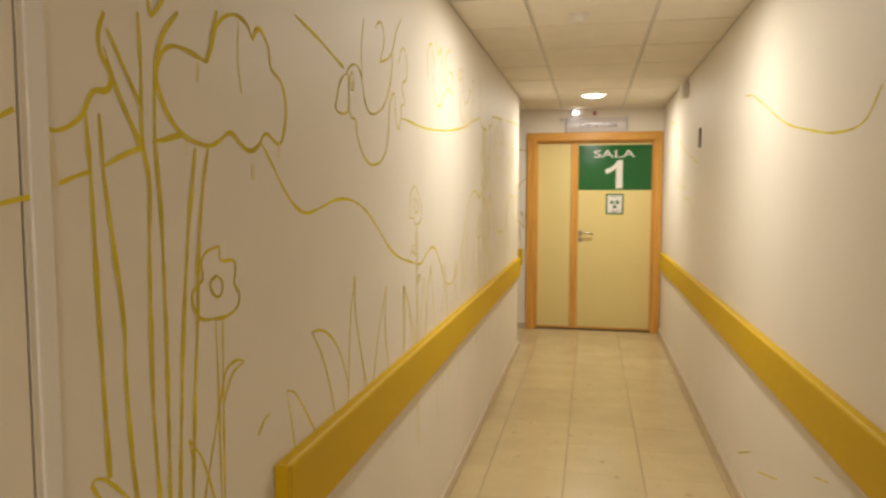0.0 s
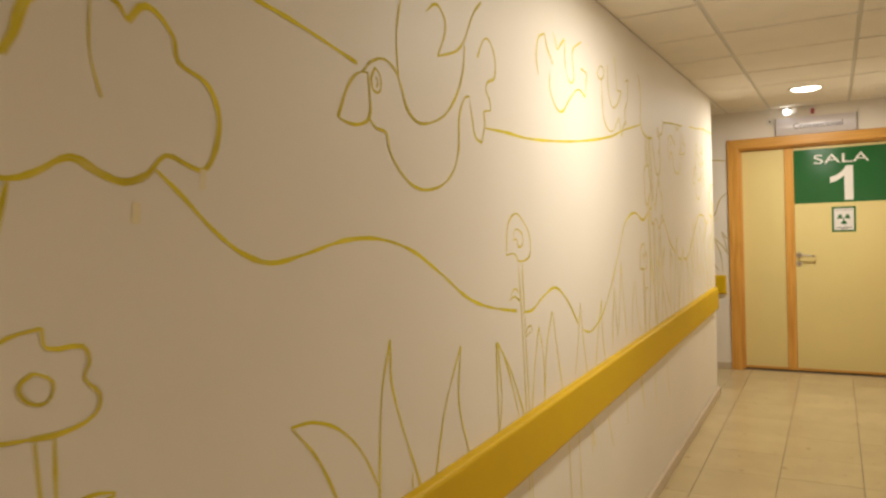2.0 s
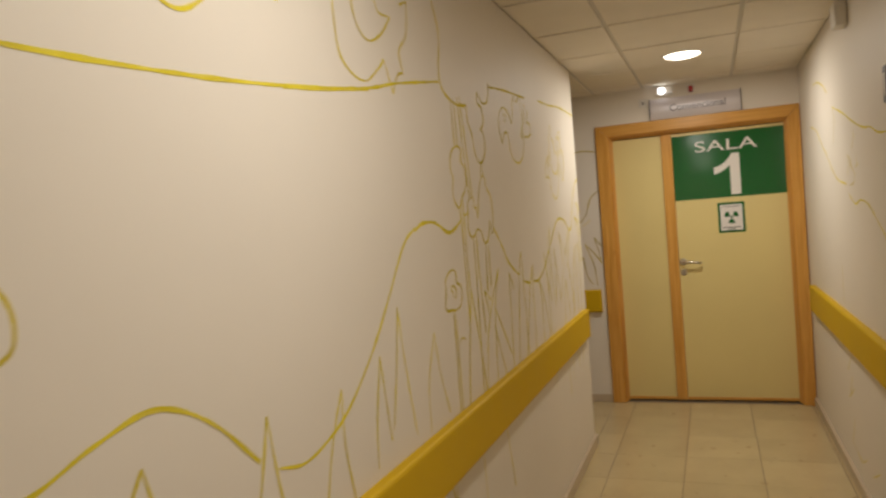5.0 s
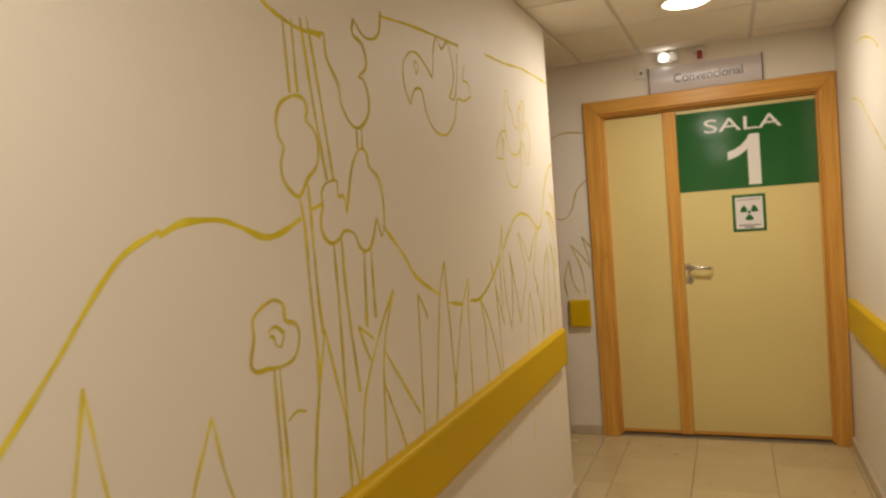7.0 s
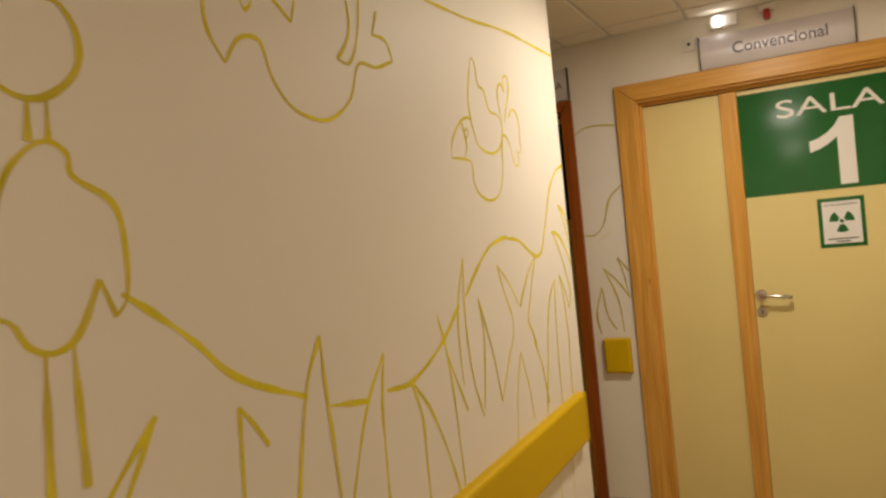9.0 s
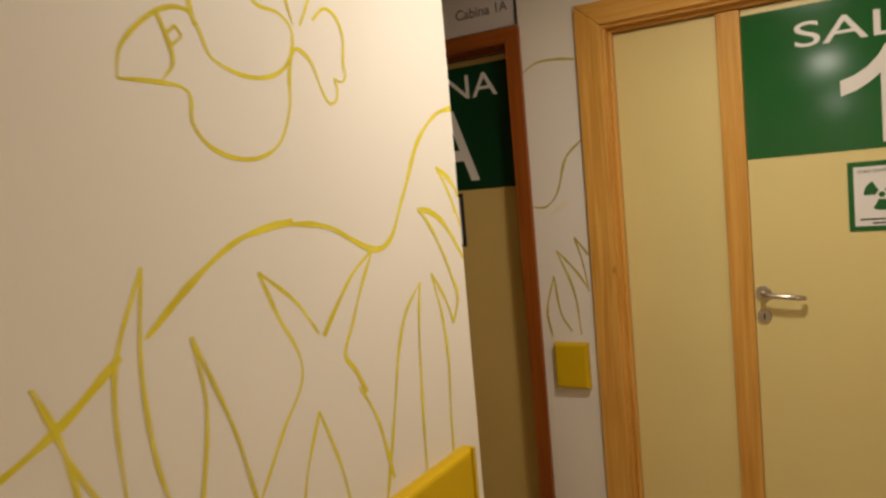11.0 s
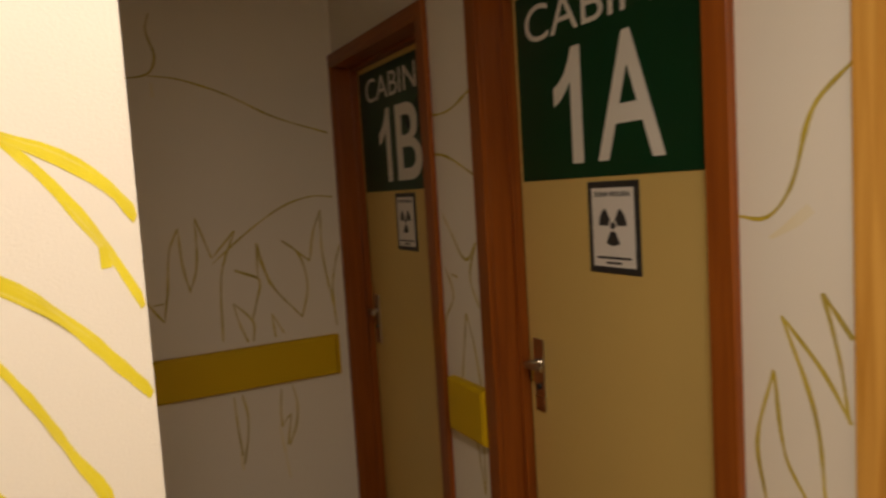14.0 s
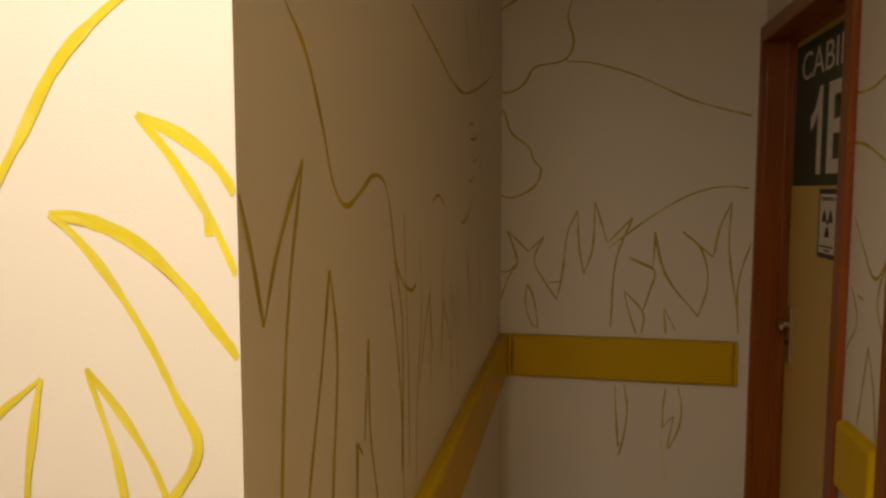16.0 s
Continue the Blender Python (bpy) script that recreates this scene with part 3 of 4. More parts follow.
def mural(name, where, mm, tone, lines):
    global strokes
    bm = bmesh.new()
    place = PLANES[where]
    uv = bm.loops.layers.uv.new("UVMap")
    pieces = []
    for pts in lines:
        P = [Vector(p) for p in pts]
        cut = [0] + [i for i in range(1, len(P) - 1) if sharp(P[i - 1], P[i], P[i + 1])] + [len(P) - 1]
        pieces += [pts[a:b + 1] for a, b in zip(cut, cut[1:])]
    for pts in pieces:
        strokes += 1
        off = 0.0004 + 0.00006 * (strokes % 12)
        line = smooth_line([(u / 100, z / 100) for u, z in pts])
        prev = None
        phase = random.uniform(0, 6)
        run = 0.0
        for i, p in enumerate(line):
            d = line[min(i + 1, len(line) - 1)] - line[max(i - 1, 0)]
            d = d.normalized() if d.length > 1e-6 else Vector((1, 0))
            side = Vector((-d.y, d.x))
            if i:
                run += (p - line[i - 1]).length
            tip = min(1.0, 0.55 + min(run, 0.05) * 9)
            w = mm / (2300 if where in "SED" else 3050 if tone else 2650) * tip * (1 + 0.20 * math.sin(run * 23 + phase) + 0.12 * math.sin(run * 71 + 2 * phase) + 0.10 * random.uniform(-1, 1))
            a, b = p + side * w, p - side * w
            pair = (bm.verts.new(place(a.x, a.y, off)), bm.verts.new(place(b.x, b.y, off)))
            if prev:
                f = bm.faces.new((prev[0], pair[0], pair[1], prev[1]))
                for lp, q in zip(f.loops, ((0, last), (0, run), (1, run), (1, last))):
                    lp[uv].uv = (q[0] + phase, q[1] + phase)
            prev, last = pair, run
    # strokes on the dim passage walls get the paint with shade coloured in
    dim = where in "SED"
    mat = PENCIL if tone == 2 else SMEAR if tone == 3 else SHADED_OLIVE if dim else OLIVE if tone else YELLOW
    part(name, bm, mat, HOSTS[where], ("dark " if tone == 2 else "pale " if tone == 3 else "shade-darkened olive " if dim else "olive " if tone else "yellow ") + DRAWN[name])


mural("painted_crown", "L", 13, 1, [
    [(103.8,158.0),(105.2,156.6),(106.9,156.1),(109.4,156.8),(112.1,158.6),(114.5,162.1),(117.5,162.7),(118.4,165.1),(116.3,167.5),(116.0,170.5),(117.3,173.5)],
    [(87.0,149.6),(91.0,152.0),(94.0,153.8),(96.5,155.5),(98.5,157.0),(100.6,158.1)],
])
mural("painted_tree", "L", 14, 1, [
    [(112.8,159.0),(113.4,149.7),(114.0,129.7),(115.0,106.9)],
    [(115.5,159.2),(116.2,149.7),(117.7,139.9),(119.4,127.9),(119.3,121.1),(120.3,106.7),(121.4,98.8),(122.9,84.0)],
    [(125.0,175.4),(125.3,167.0),(125.1,155.9),(126.5,149.9),(126.0,139.3),(125.8,113.9),(126.9,96.4),(127.5,84.0)],
    [(135.7,178.0),(131.2,173.3),(129.0,167.7),(128.4,156.2),(129.3,145.4),(129.8,126.9),(129.7,112.8),(129.5,95.2),(129.4,84.0)],
    [(116.9,168.7),(119.6,162.9),(124.6,155.5)],
    [(117.8,171.3),(121.1,166.7),(125.1,161.1)],
    [(127.4,179.1),(128.1,175.4),(130.2,177.4),(132.6,180.4)],
])
mural("painted_hill_line", "L", 11, 0, [
    [(87.0,143.4),(91.5,144.6),(95.7,146.0),(98.1,146.9),(102.9,147.7)],
    [(103.6,148.1),(108.8,149.8),(113.0,151.0)],
    [(116.2,151.9),(120.1,153.5),(125.3,155.2)],
    [(130.2,156.3),(136.4,158.0)],
    [(165.2,158.5),(169.7,154.7),(175.2,149.6),(181.4,145.4),(188.0,143.4),(197.0,144.4),(209.1,146.4),(221.1,146.2),(234.3,143.0),(247.1,136.8),(261.4,129.0),(274.1,124.9),(294.0,121.1)],
])
mural("painted_crown", "L", 15, 1, [
    [(144.3,171.4),(138.0,172.2),(133.8,172.1),(130.9,170.5),(129.2,166.9),(129.8,164.2),(131.7,161.2),(135.0,158.5),(138.7,157.2),(144.3,156.6),(147.5,157.5),(152.2,159.6),(156.0,157.8),(159.8,156.6),(163.7,157.8),(167.0,160.7),(171.2,159.4),(174.2,158.9),(176.7,162.4),(177.7,167.6),(175.5,172.4),(170.2,174.9),(169.6,178.4),(165.2,181.9),(161.9,179.0),(160.2,181.3),(155.9,182.3),(151.2,181.0),(148.0,178.4),(146.6,175.4),(144.3,171.4)],
    [(139.9,156.0),(137.1,141.6),(135.0,126.9),(133.7,113.7),(131.5,84.0)],
    [(144.0,156.2),(142.0,148.9),(139.9,136.6),(139.2,125.8),(137.7,112.1),(135.4,84.0)],
])
mural("painted_streak", "L", 5, 0, [
    [(156.3,181.4),(155.8,173.5),(157.1,167.8)],
])
mural("painted_flower", "L", 10, 1, [
    [(144.7,125.1),(140.2,125.9),(137.9,128.5),(138.0,131.1),(141.1,132.8),(140.8,136.1),(142.8,137.7),(147.0,138.3),(147.5,135.7),(152.2,135.2),(153.1,133.0),(152.2,131.0),(154.3,128.4),(153.3,125.9),(149.0,124.8),(144.7,125.1)],
    [(145.7,133.0),(148.0,131.4),(147.1,129.1),(144.8,129.6),(143.8,131.7),(145.7,133.0)],
    [(145.3,124.5),(145.6,116.5),(145.7,108.9),(145.9,84.0)],
    [(147.8,124.3),(147.6,118.4),(147.4,110.7),(146.9,84.0)],
    [(155.7,114.7),(152.4,115.5),(148.7,114.6),(147.2,111.7),(136.5,84.0)],
    [(155.7,114.4),(151.6,113.6),(149.5,111.7),(147.3,108.2)],
])
mural("painted_grass", "L", 8, 0, [
    [(217.8,92.4),(211.5,102.9),(204.4,109.6),(197.0,113.0),(190.8,113.7),(197.3,106.3),(202.6,96.8),(208.0,84.0)],
    [(216.4,84.0),(217.4,95.0),(219.5,112.7),(223.7,124.0),(223.9,112.9),(233.9,88.0),(235.1,84.0)],
    [(239.9,84.0),(241.1,88.2),(247.0,103.3),(256.4,117.0),(254.2,103.0),(258.7,88.3)],
    [(278.5,88.8),(280.6,98.2),(278.9,114.2),(288.0,103.3),(297.5,87.1)],
    [(192.0,88.1),(180.6,100.9),(175.5,103.1),(179.4,89.2),(180.5,84.0)],
    [(166.5,100.4),(163.6,99.8),(161.1,97.5)],
    [(114.6,101.8),(111.1,107.5),(112.2,108.0),(115.0,106.3),(120.8,100.2)],
    [(136.9,100.4),(135.5,105.5),(139.5,100.5),(144.3,88.9),(145.8,84.0)],
    [(166.8,100.5),(163.4,99.7),(162.8,98.3)],
])
mural("painted_bird", "L", 10, 1, [
    [(219.8,181.4),(216.2,180.7),(212.6,177.6),(208.8,170.9),(211.9,170.1),(215.7,170.1),(219.7,172.0),(220.1,177.2),(219.8,181.4)],
    [(217.7,181.1),(221.6,184.1),(226.8,185.3),(230.9,183.3),(233.1,179.7),(234.7,175.9),(238.6,173.2),(243.8,173.1),(252.4,175.9),(259.4,181.6),(264.1,189.2),(265.5,195.8)],
    [(219.6,171.7),(221.9,170.0),(225.9,169.2),(226.9,165.4),(231.2,160.8),(236.4,157.9),(242.2,157.1),(250.5,158.6),(256.7,162.6),(259.8,168.3),(260.7,176.2),(264.3,181.9),(267.1,182.7),(268.4,177.3),(270.0,172.2),(273.8,170.8),(276.3,176.0),(276.1,179.6),(280.3,180.5),(280.1,183.3),(278.0,185.5),(278.8,188.1),(284.0,190.4),(284.7,196.3),(281.0,200.5),(277.3,199.7),(273.2,194.2)],
    [(222.6,182.9),(224.5,181.4),(224.1,178.0),(221.9,177.9),(221.0,180.2),(222.6,182.9)],
    [(222.7,180.9),(223.4,179.9),(222.9,178.7)],
    [(234.3,200.6),(231.7,191.7),(231.8,182.7)],
    [(245.5,200.2),(251.3,203.2),(255.3,199.1),(250.6,190.3),(263.0,195.0),(271.4,205.6),(276.7,210.1)],
])
mural("painted_thread", "L", 11, 0, [
    [(183.0,189.1),(197.8,186.7),(216.1,182.7)],
    [(276.7,175.1),(289.5,175.2),(307.6,174.8),(338.4,176.3),(368.6,179.0),(408.3,184.1)],
    [(369.4,178.7),(393.0,181.9),(411.1,185.0),(425.6,188.3),(459.0,194.1)],
    [(600.0,207.0),(626.3,208.0),(651.6,210.2),(698.0,210.6)],
    [(514.6,200.8),(535.3,202.7),(571.9,204.5)],
])
mural("painted_flower", "L", 9, 1, [
    [(287.8,138.6),(288.7,145.0),(290.6,148.9),(296.2,150.9),(301.1,148.6),(306.1,144.0),(306.6,138.4),(303.6,136.4),(296.7,136.3),(294.4,138.4),(291.3,138.8),(287.8,138.6)],
    [(293.1,142.7),(294.2,145.7),(297.4,145.9),(300.7,143.8),(300.1,141.1),(297.0,140.5)],
    [(293.5,142.9),(295.6,143.0),(297.0,140.5)],
    [(296.3,136.4),(297.4,121.0),(298.2,96.9),(298.5,84.0)],
    [(299.2,136.0),(299.8,116.2),(300.6,96.0),(301.0,84.0)],
    [(288.6,125.0),(292.6,125.7),(296.5,123.9)],
    [(289.5,126.3),(292.8,128.1),(296.7,126.3)],
    [(299.9,112.9),(301.8,114.8),(304.6,115.0),(305.8,113.3)],
    [(300.2,112.2),(304.5,113.3)],
])
mural("painted_hill_line", "L", 11, 0, [
    [(298.7,120.2),(306.0,119.8),(316.4,123.0),(328.0,124.8),(339.3,119.6),(351.6,108.7)],
    [(357.2,105.5),(365.8,103.5),(376.2,105.4),(385.7,109.5),(399.0,119.7),(411.1,132.1),(418.3,140.3),(423.8,145.3),(431.2,148.5)],
])
mural("painted_grass", "L", 8, 0, [
    [(277.7,84.0),(277.9,104.5),(278.0,114.0),(282.4,110.2),(287.5,101.0),(294.6,84.0)],
    [(302.5,84.0),(304.8,94.5),(307.5,103.9),(311.4,113.6),(314.6,102.9),(314.7,90.8),(314.7,84.0)],
    [(313.7,84.0),(315.4,94.2),(318.2,106.7),(324.2,117.2),(328.4,101.4),(331.9,89.0),(333.0,84.0)],
    [(346.2,90.5),(351.2,103.6),(354.6,116.2),(356.9,102.2),(360.4,88.3)],
    [(371.1,84.0),(373.5,93.6),(377.2,104.5),(382.4,114.2),(382.2,101.6),(384.8,89.1),(385.6,84.0)],
    [(397.4,91.1),(398.2,101.9),(402.3,117.4),(404.1,104.5),(405.7,95.4)],
    [(407.2,97.8),(411.8,114.2),(414.8,127.9),(417.5,110.0),(421.5,91.9)],
    [(431.5,89.6),(432.3,103.3),(438.8,116.9),(441.6,104.5),(447.4,90.8)],
    [(388.7,82.3),(391.4,63.8)],
    [(440.0,77.7),(452.1,51.4)],
    [(503.8,74.1),(511.9,43.3)],
    [(363.7,68.1),(367.7,57.1)],
    [(385.8,66.9),(393.2,49.7)],
])
mural("painted_bird", "L", 10, 0, [
    [(319.4,197.0),(317.6,202.4),(320.4,209.2),(326.0,211.9),(328.5,207.3),(333.9,202.8)],
    [(330.1,199.6),(330.3,192.4),(340.0,187.0),(351.2,193.3),(361.0,197.9),(369.9,196.2),(372.2,206.1),(365.1,206.6)],
    [(334.8,214.5),(339.0,208.9),(346.5,214.1),(347.2,203.9),(351.2,199.4),(356.4,201.3),(355.5,211.0),(366.9,217.3)],
])
mural("painted_bird", "L", 10, 1, [
    [(386.7,208.2),(391.9,212.3),(397.6,211.3),(395.2,207.7),(389.9,206.7),(386.7,208.2)],
    [(392.8,207.4),(393.2,197.1),(395.4,189.4),(406.0,185.9),(415.0,190.4),(418.8,193.5),(423.4,185.1),(427.1,190.8),(431.1,192.0),(429.4,197.7),(435.1,203.3),(437.4,213.5),(432.0,211.4)],
    [(402.6,214.3),(402.9,202.5),(408.8,196.9),(417.7,199.7),(424.9,206.1),(416.7,206.4),(416.3,212.6),(414.6,219.6)],
])
mural("painted_tree", "L", 14, 1, [
    [(458.2,219.7),(462.5,210.0),(460.5,194.3),(471.0,189.4),(483.7,189.1)],
    [(469.4,189.6),(469.8,174.8)],
    [(472.4,190.5),(472.6,175.3)],
    [(475.8,191.5),(478.4,173.3),(481.4,157.3)],
    [(478.4,192.3),(481.6,173.8),(484.2,157.4)],
    [(470.1,153.6),(471.2,148.3),(471.4,134.9),(471.9,115.4),(469.6,106.5),(465.2,84.0)],
    [(473.6,157.2),(473.9,150.2),(474.2,132.5),(474.9,124.5)],
    [(482.1,143.3),(482.4,131.3),(481.8,103.2),(481.5,84.0)],
    [(485.6,144.7),(485.9,130.8),(488.5,108.5)],
    [(495.6,140.7),(494.3,122.7)],
    [(499.2,141.6),(499.0,124.1)],
])
mural("painted_crown", "L", 13, 1, [
    [(471.2,174.6),(466.3,172.4),(464.2,168.9),(464.6,165.3),(466.1,163.7),(464.7,160.4),(465.0,157.2),(467.8,154.5),(470.5,153.8),(473.6,157.3),(477.6,160.2),(478.9,163.8),(478.1,167.7),(474.9,169.8),(475.6,171.9),(474.7,174.2),(471.2,174.6)],
])
mural("painted_crown", "L", 13, 1, [
    [(485.6,157.4),(481.3,156.8),(478.8,154.7),(478.9,152.1),(477.5,148.1),(478.4,145.1),(481.2,143.4),(484.7,144.2),(487.4,145.9),(492.0,144.9),(493.7,142.0),(496.6,140.6),(499.9,142.1),(503.6,148.5),(505.5,143.6),(507.3,145.9),(507.8,153.3),(506.6,158.1),(501.3,161.5),(501.1,164.0),(498.5,165.4),(495.3,163.6),(493.2,161.0),(490.9,155.4),(489.0,149.9),(488.0,153.7),(485.7,153.7),(485.6,157.4)],
])
mural("painted_crown", "L", 13, 1, [
    [(478.0,189.6),(481.9,189.7),(485.2,190.0),(485.4,184.8),(489.8,179.3),(490.4,175.1),(493.9,171.1),(498.2,170.3),(503.3,174.0),(504.3,178.3),(502.4,182.2),(499.7,182.8),(504.2,186.1),(503.1,191.1),(498.4,192.9),(499.3,196.6),(503.7,193.6),(508.1,193.5),(512.5,195.9),(514.7,202.1)],
    [(496.8,170.1),(496.4,165.2)],
    [(499.2,170.4),(498.9,165.4)],
])
mural("painted_hill_line", "L", 15, 0, [
    [(430.7,147.4),(435.1,149.2),(439.8,149.7),(445.8,149.5),(450.6,148.2),(457.4,146.0),(462.8,146.6),(470.2,149.3)],
    [(473.9,150.9),(478.6,152.1)],
    [(506.5,146.4),(511.7,142.7),(518.0,137.7),(522.8,132.9),(528.4,129.5),(540.9,124.3)],
    [(546.8,121.2),(558.4,119.0)],
    [(565.8,119.2),(576.1,118.7),(590.7,124.0),(602.2,131.8)],
    [(606.3,133.3),(614.8,139.6),(624.0,144.7),(631.3,146.4),(637.9,147.0)],
    [(637.0,146.6),(643.0,146.1),(648.3,144.9),(653.3,142.6),(659.8,139.8),(664.0,139.6),(667.8,141.7),(671.5,147.1),(676.0,153.8),(680.3,160.6),(685.4,165.2),(691.2,168.6),(698.0,170.2)],
])
mural("painted_flower", "L", 12, 1, [
    [(458.2,134.1),(461.3,132.7),(461.7,129.5),(464.9,128.4),(466.0,125.5),(463.8,121.8),(458.8,120.9),(455.4,121.4),(451.6,121.6),(450.1,123.2),(451.6,127.7),(451.6,131.0),(454.4,133.0),(458.2,134.1)],
    [(455.8,128.1),(458.1,128.9),(461.0,127.0),(459.6,124.6),(457.9,125.5),(457.7,126.8),(456.1,127.4)],
    [(456.8,121.0),(456.8,111.1),(456.8,84.0)],
    [(458.5,120.5),(458.7,110.4),(459.1,84.0)],
    [(466.3,110.2),(463.1,111.1),(459.9,110.0)],
])
mural("painted_grass", "L", 11, 0, [
    [(465.4,84.0),(469.9,106.4),(472.3,115.3),(475.6,125.4),(478.5,114.6),(482.1,102.0),(486.0,84.0)],
    [(485.2,84.0),(488.8,99.6),(491.3,107.7),(500.4,120.3),(509.6,129.7),(502.3,116.4),(499.6,95.7),(498.5,84.0)],
    [(495.3,113.9),(493.8,116.0),(490.1,123.5),(497.1,119.3)],
    [(502.2,115.2),(510.8,105.6),(520.4,94.3)],
    [(500.9,107.2),(508.6,92.5),(511.9,84.0)],
    [(530.4,84.0),(538.0,116.5),(541.3,127.1),(545.7,134.0),(545.9,125.9),(546.7,113.5),(548.1,84.0)],
    [(543.4,84.0),(554.4,110.7),(559.3,119.6),(565.8,126.9),(563.6,117.4),(563.1,107.7),(562.2,84.0)],
    [(579.0,84.0),(579.0,102.0),(579.0,109.8),(575.5,119.0),(582.8,110.9),(589.4,98.4),(595.1,84.0)],
    [(522.2,84.0),(524.3,121.4),(524.7,126.8),(527.6,123.2),(530.2,119.3)],
])
mural("painted_grass", "L", 9, 0, [
    [(596.2,84.0),(595.7,96.1),(595.0,108.6),(592.6,124.9),(590.1,130.8),(594.1,119.7),(601.5,105.5)],
    [(600.5,112.1),(601.0,129.6),(606.8,143.2),(605.0,128.9),(606.2,113.2),(610.6,101.5)],
    [(611.3,102.7),(615.1,120.6),(613.8,131.9),(620.0,115.5),(623.2,102.1),(630.2,111.9),(636.5,121.0),(631.5,132.2),(628.4,139.4),(636.5,133.1),(641.8,126.3)],
    [(631.0,84.0),(632.0,90.0),(634.7,101.9),(639.7,112.5),(644.1,101.0),(646.3,91.0)],
])
mural("painted_grass", "L", 12, 0, [
    [(660.2,139.5),(653.4,135.8),(647.4,130.3),(643.0,125.6)],
    [(660.2,139.5),(655.1,132.1),(651.1,125.1),(648.6,120.8),(651.4,116.9),(654.2,111.9)],
    [(651.8,113.6),(656.6,106.1),(660.6,91.8)],
    [(677.0,130.4),(670.2,124.6),(666.1,116.5),(663.6,107.8),(656.2,84.0)],
    [(677.0,130.4),(676.2,126.8),(675.0,119.8),(674.2,111.1),(673.7,103.6),(672.9,84.0)],
    [(682.1,131.6),(685.5,127.6),(688.8,122.6),(690.5,118.6)],
    [(682.1,131.6),(683.5,127.4),(685.2,122.0),(686.6,110.7),(685.7,98.7),(685.0,84.0)],
    [(678.8,146.5),(681.4,144.6),(685.0,140.5),(688.7,134.9),(691.6,129.2),(693.7,124.4),(690.5,118.6)],
    [(688.4,155.8),(691.9,151.8),(695.7,145.9),(698.1,141.0)],
    [(695.2,146.4),(695.4,144.6)],
])
mural("painted_grass", "L", 17, 0, [
    [(678.8,146.5),(682.5,146.1),(687.4,144.2),(692.0,140.6),(695.7,136.2),(698.1,133.3)],
    [(688.4,155.8),(692.7,153.9),(696.0,151.4),(698.2,148.5)],
])
mural("painted_smear", "L", 26, 3, [
    [(141.5,171.0),(141.3,169.2),(141.0,167.3)],
    [(137.0,156.9),(137.0,155.9),(137.1,154.6)],
    [(173.9,159.0),(173.8,157.6),(173.6,155.8)],
    [(161.5,153.9),(161.4,152.4),(161.2,150.8)],
    [(106.0,155.6),(106.1,152.0),(106.4,148.4)],
])
mural("painted_crown", "L", 12, 1, [
    [(127.6,156.1),(131.2,156.9),(135.4,157.9)],
    [(144.9,171.6),(146.2,176.1),(148.3,181.3)],
])
mural("painted_streak", "L", 7, 0, [
    [(230.5,92.3),(230.4,90.5),(230.3,89.0)],
])
mural("pencil_line", "L", 2, 2, [
    [(689.0,155.7),(691.0,154.9),(693.2,153.7),(695.4,152.1),(697.4,149.8)],
    [(680.6,145.7),(683.4,145.2),(686.6,143.9),(689.6,141.9),(692.4,139.5),(694.6,136.8)],
    [(693.2,125.2),(693.8,124.2),(693.2,123.2)],
])
mural("painted_streak", "L", 7, 0, [
    [(298.5,70.5),(298.8,61.0),(299.3,48.0)],
    [(301.0,70.5),(301.4,58.0),(302.0,45.0)],
    [(336.7,70.5),(337.2,58.0),(337.8,44.5)],
    [(348.1,70.5),(348.6,55.0),(349.0,40.1)],
    [(362.8,70.5),(363.4,63.0),(364.1,55.7)],
    [(417.7,70.5),(418.0,60.0),(418.3,52.0)],
    [(447.4,70.5),(447.9,60.0),(448.4,54.3)],
    [(475.7,70.5),(476.2,58.0),(476.8,47.0)],
    [(598.6,70.5),(599.0,65.0),(599.4,59.6)],
    [(632.2,70.5),(633.0,60.0),(633.8,47.7)],
    [(647.5,70.1),(646.0,62.0),(644.1,55.3)],
    [(663.0,70.8),(663.6,64.0),(664.1,58.5)],
    [(677.7,70.8),(677.3,62.0),(676.9,54.7)],
])
mural("painted_bird", "L", 9, 0, [
    [(529.6,179.8),(526.4,184.5),(526.6,190.4),(530.6,194.2),(534.8,195.4),(539.1,194.6),(543.4,192.4),(547.0,189.9),(548.6,194.4),(549.6,199.1),(552.5,203.6),(556.4,200.5),(561.2,203.7)],
    [(529.6,179.8),(532.6,183.9),(535.6,185.2),(538.3,184.6),(540.1,179.6),(543.2,175.8),(547.4,173.7),(554.6,173.2),(559.8,175.4),(564.0,179.0),(567.8,185.9),(574.3,186.3),(581.5,188.8),(579.5,192.8),(574.0,193.2),(576.7,198.8)],
    [(561.2,203.7),(564.8,199.3),(565.5,192.9),(563.0,188.4),(560.4,185.8),(564.3,185.5),(568.3,192.0),(570.3,201.3)],
    [(533.8,191.6),(535.6,193.0),(537.0,191.2),(535.2,189.2),(533.8,191.6)],
])
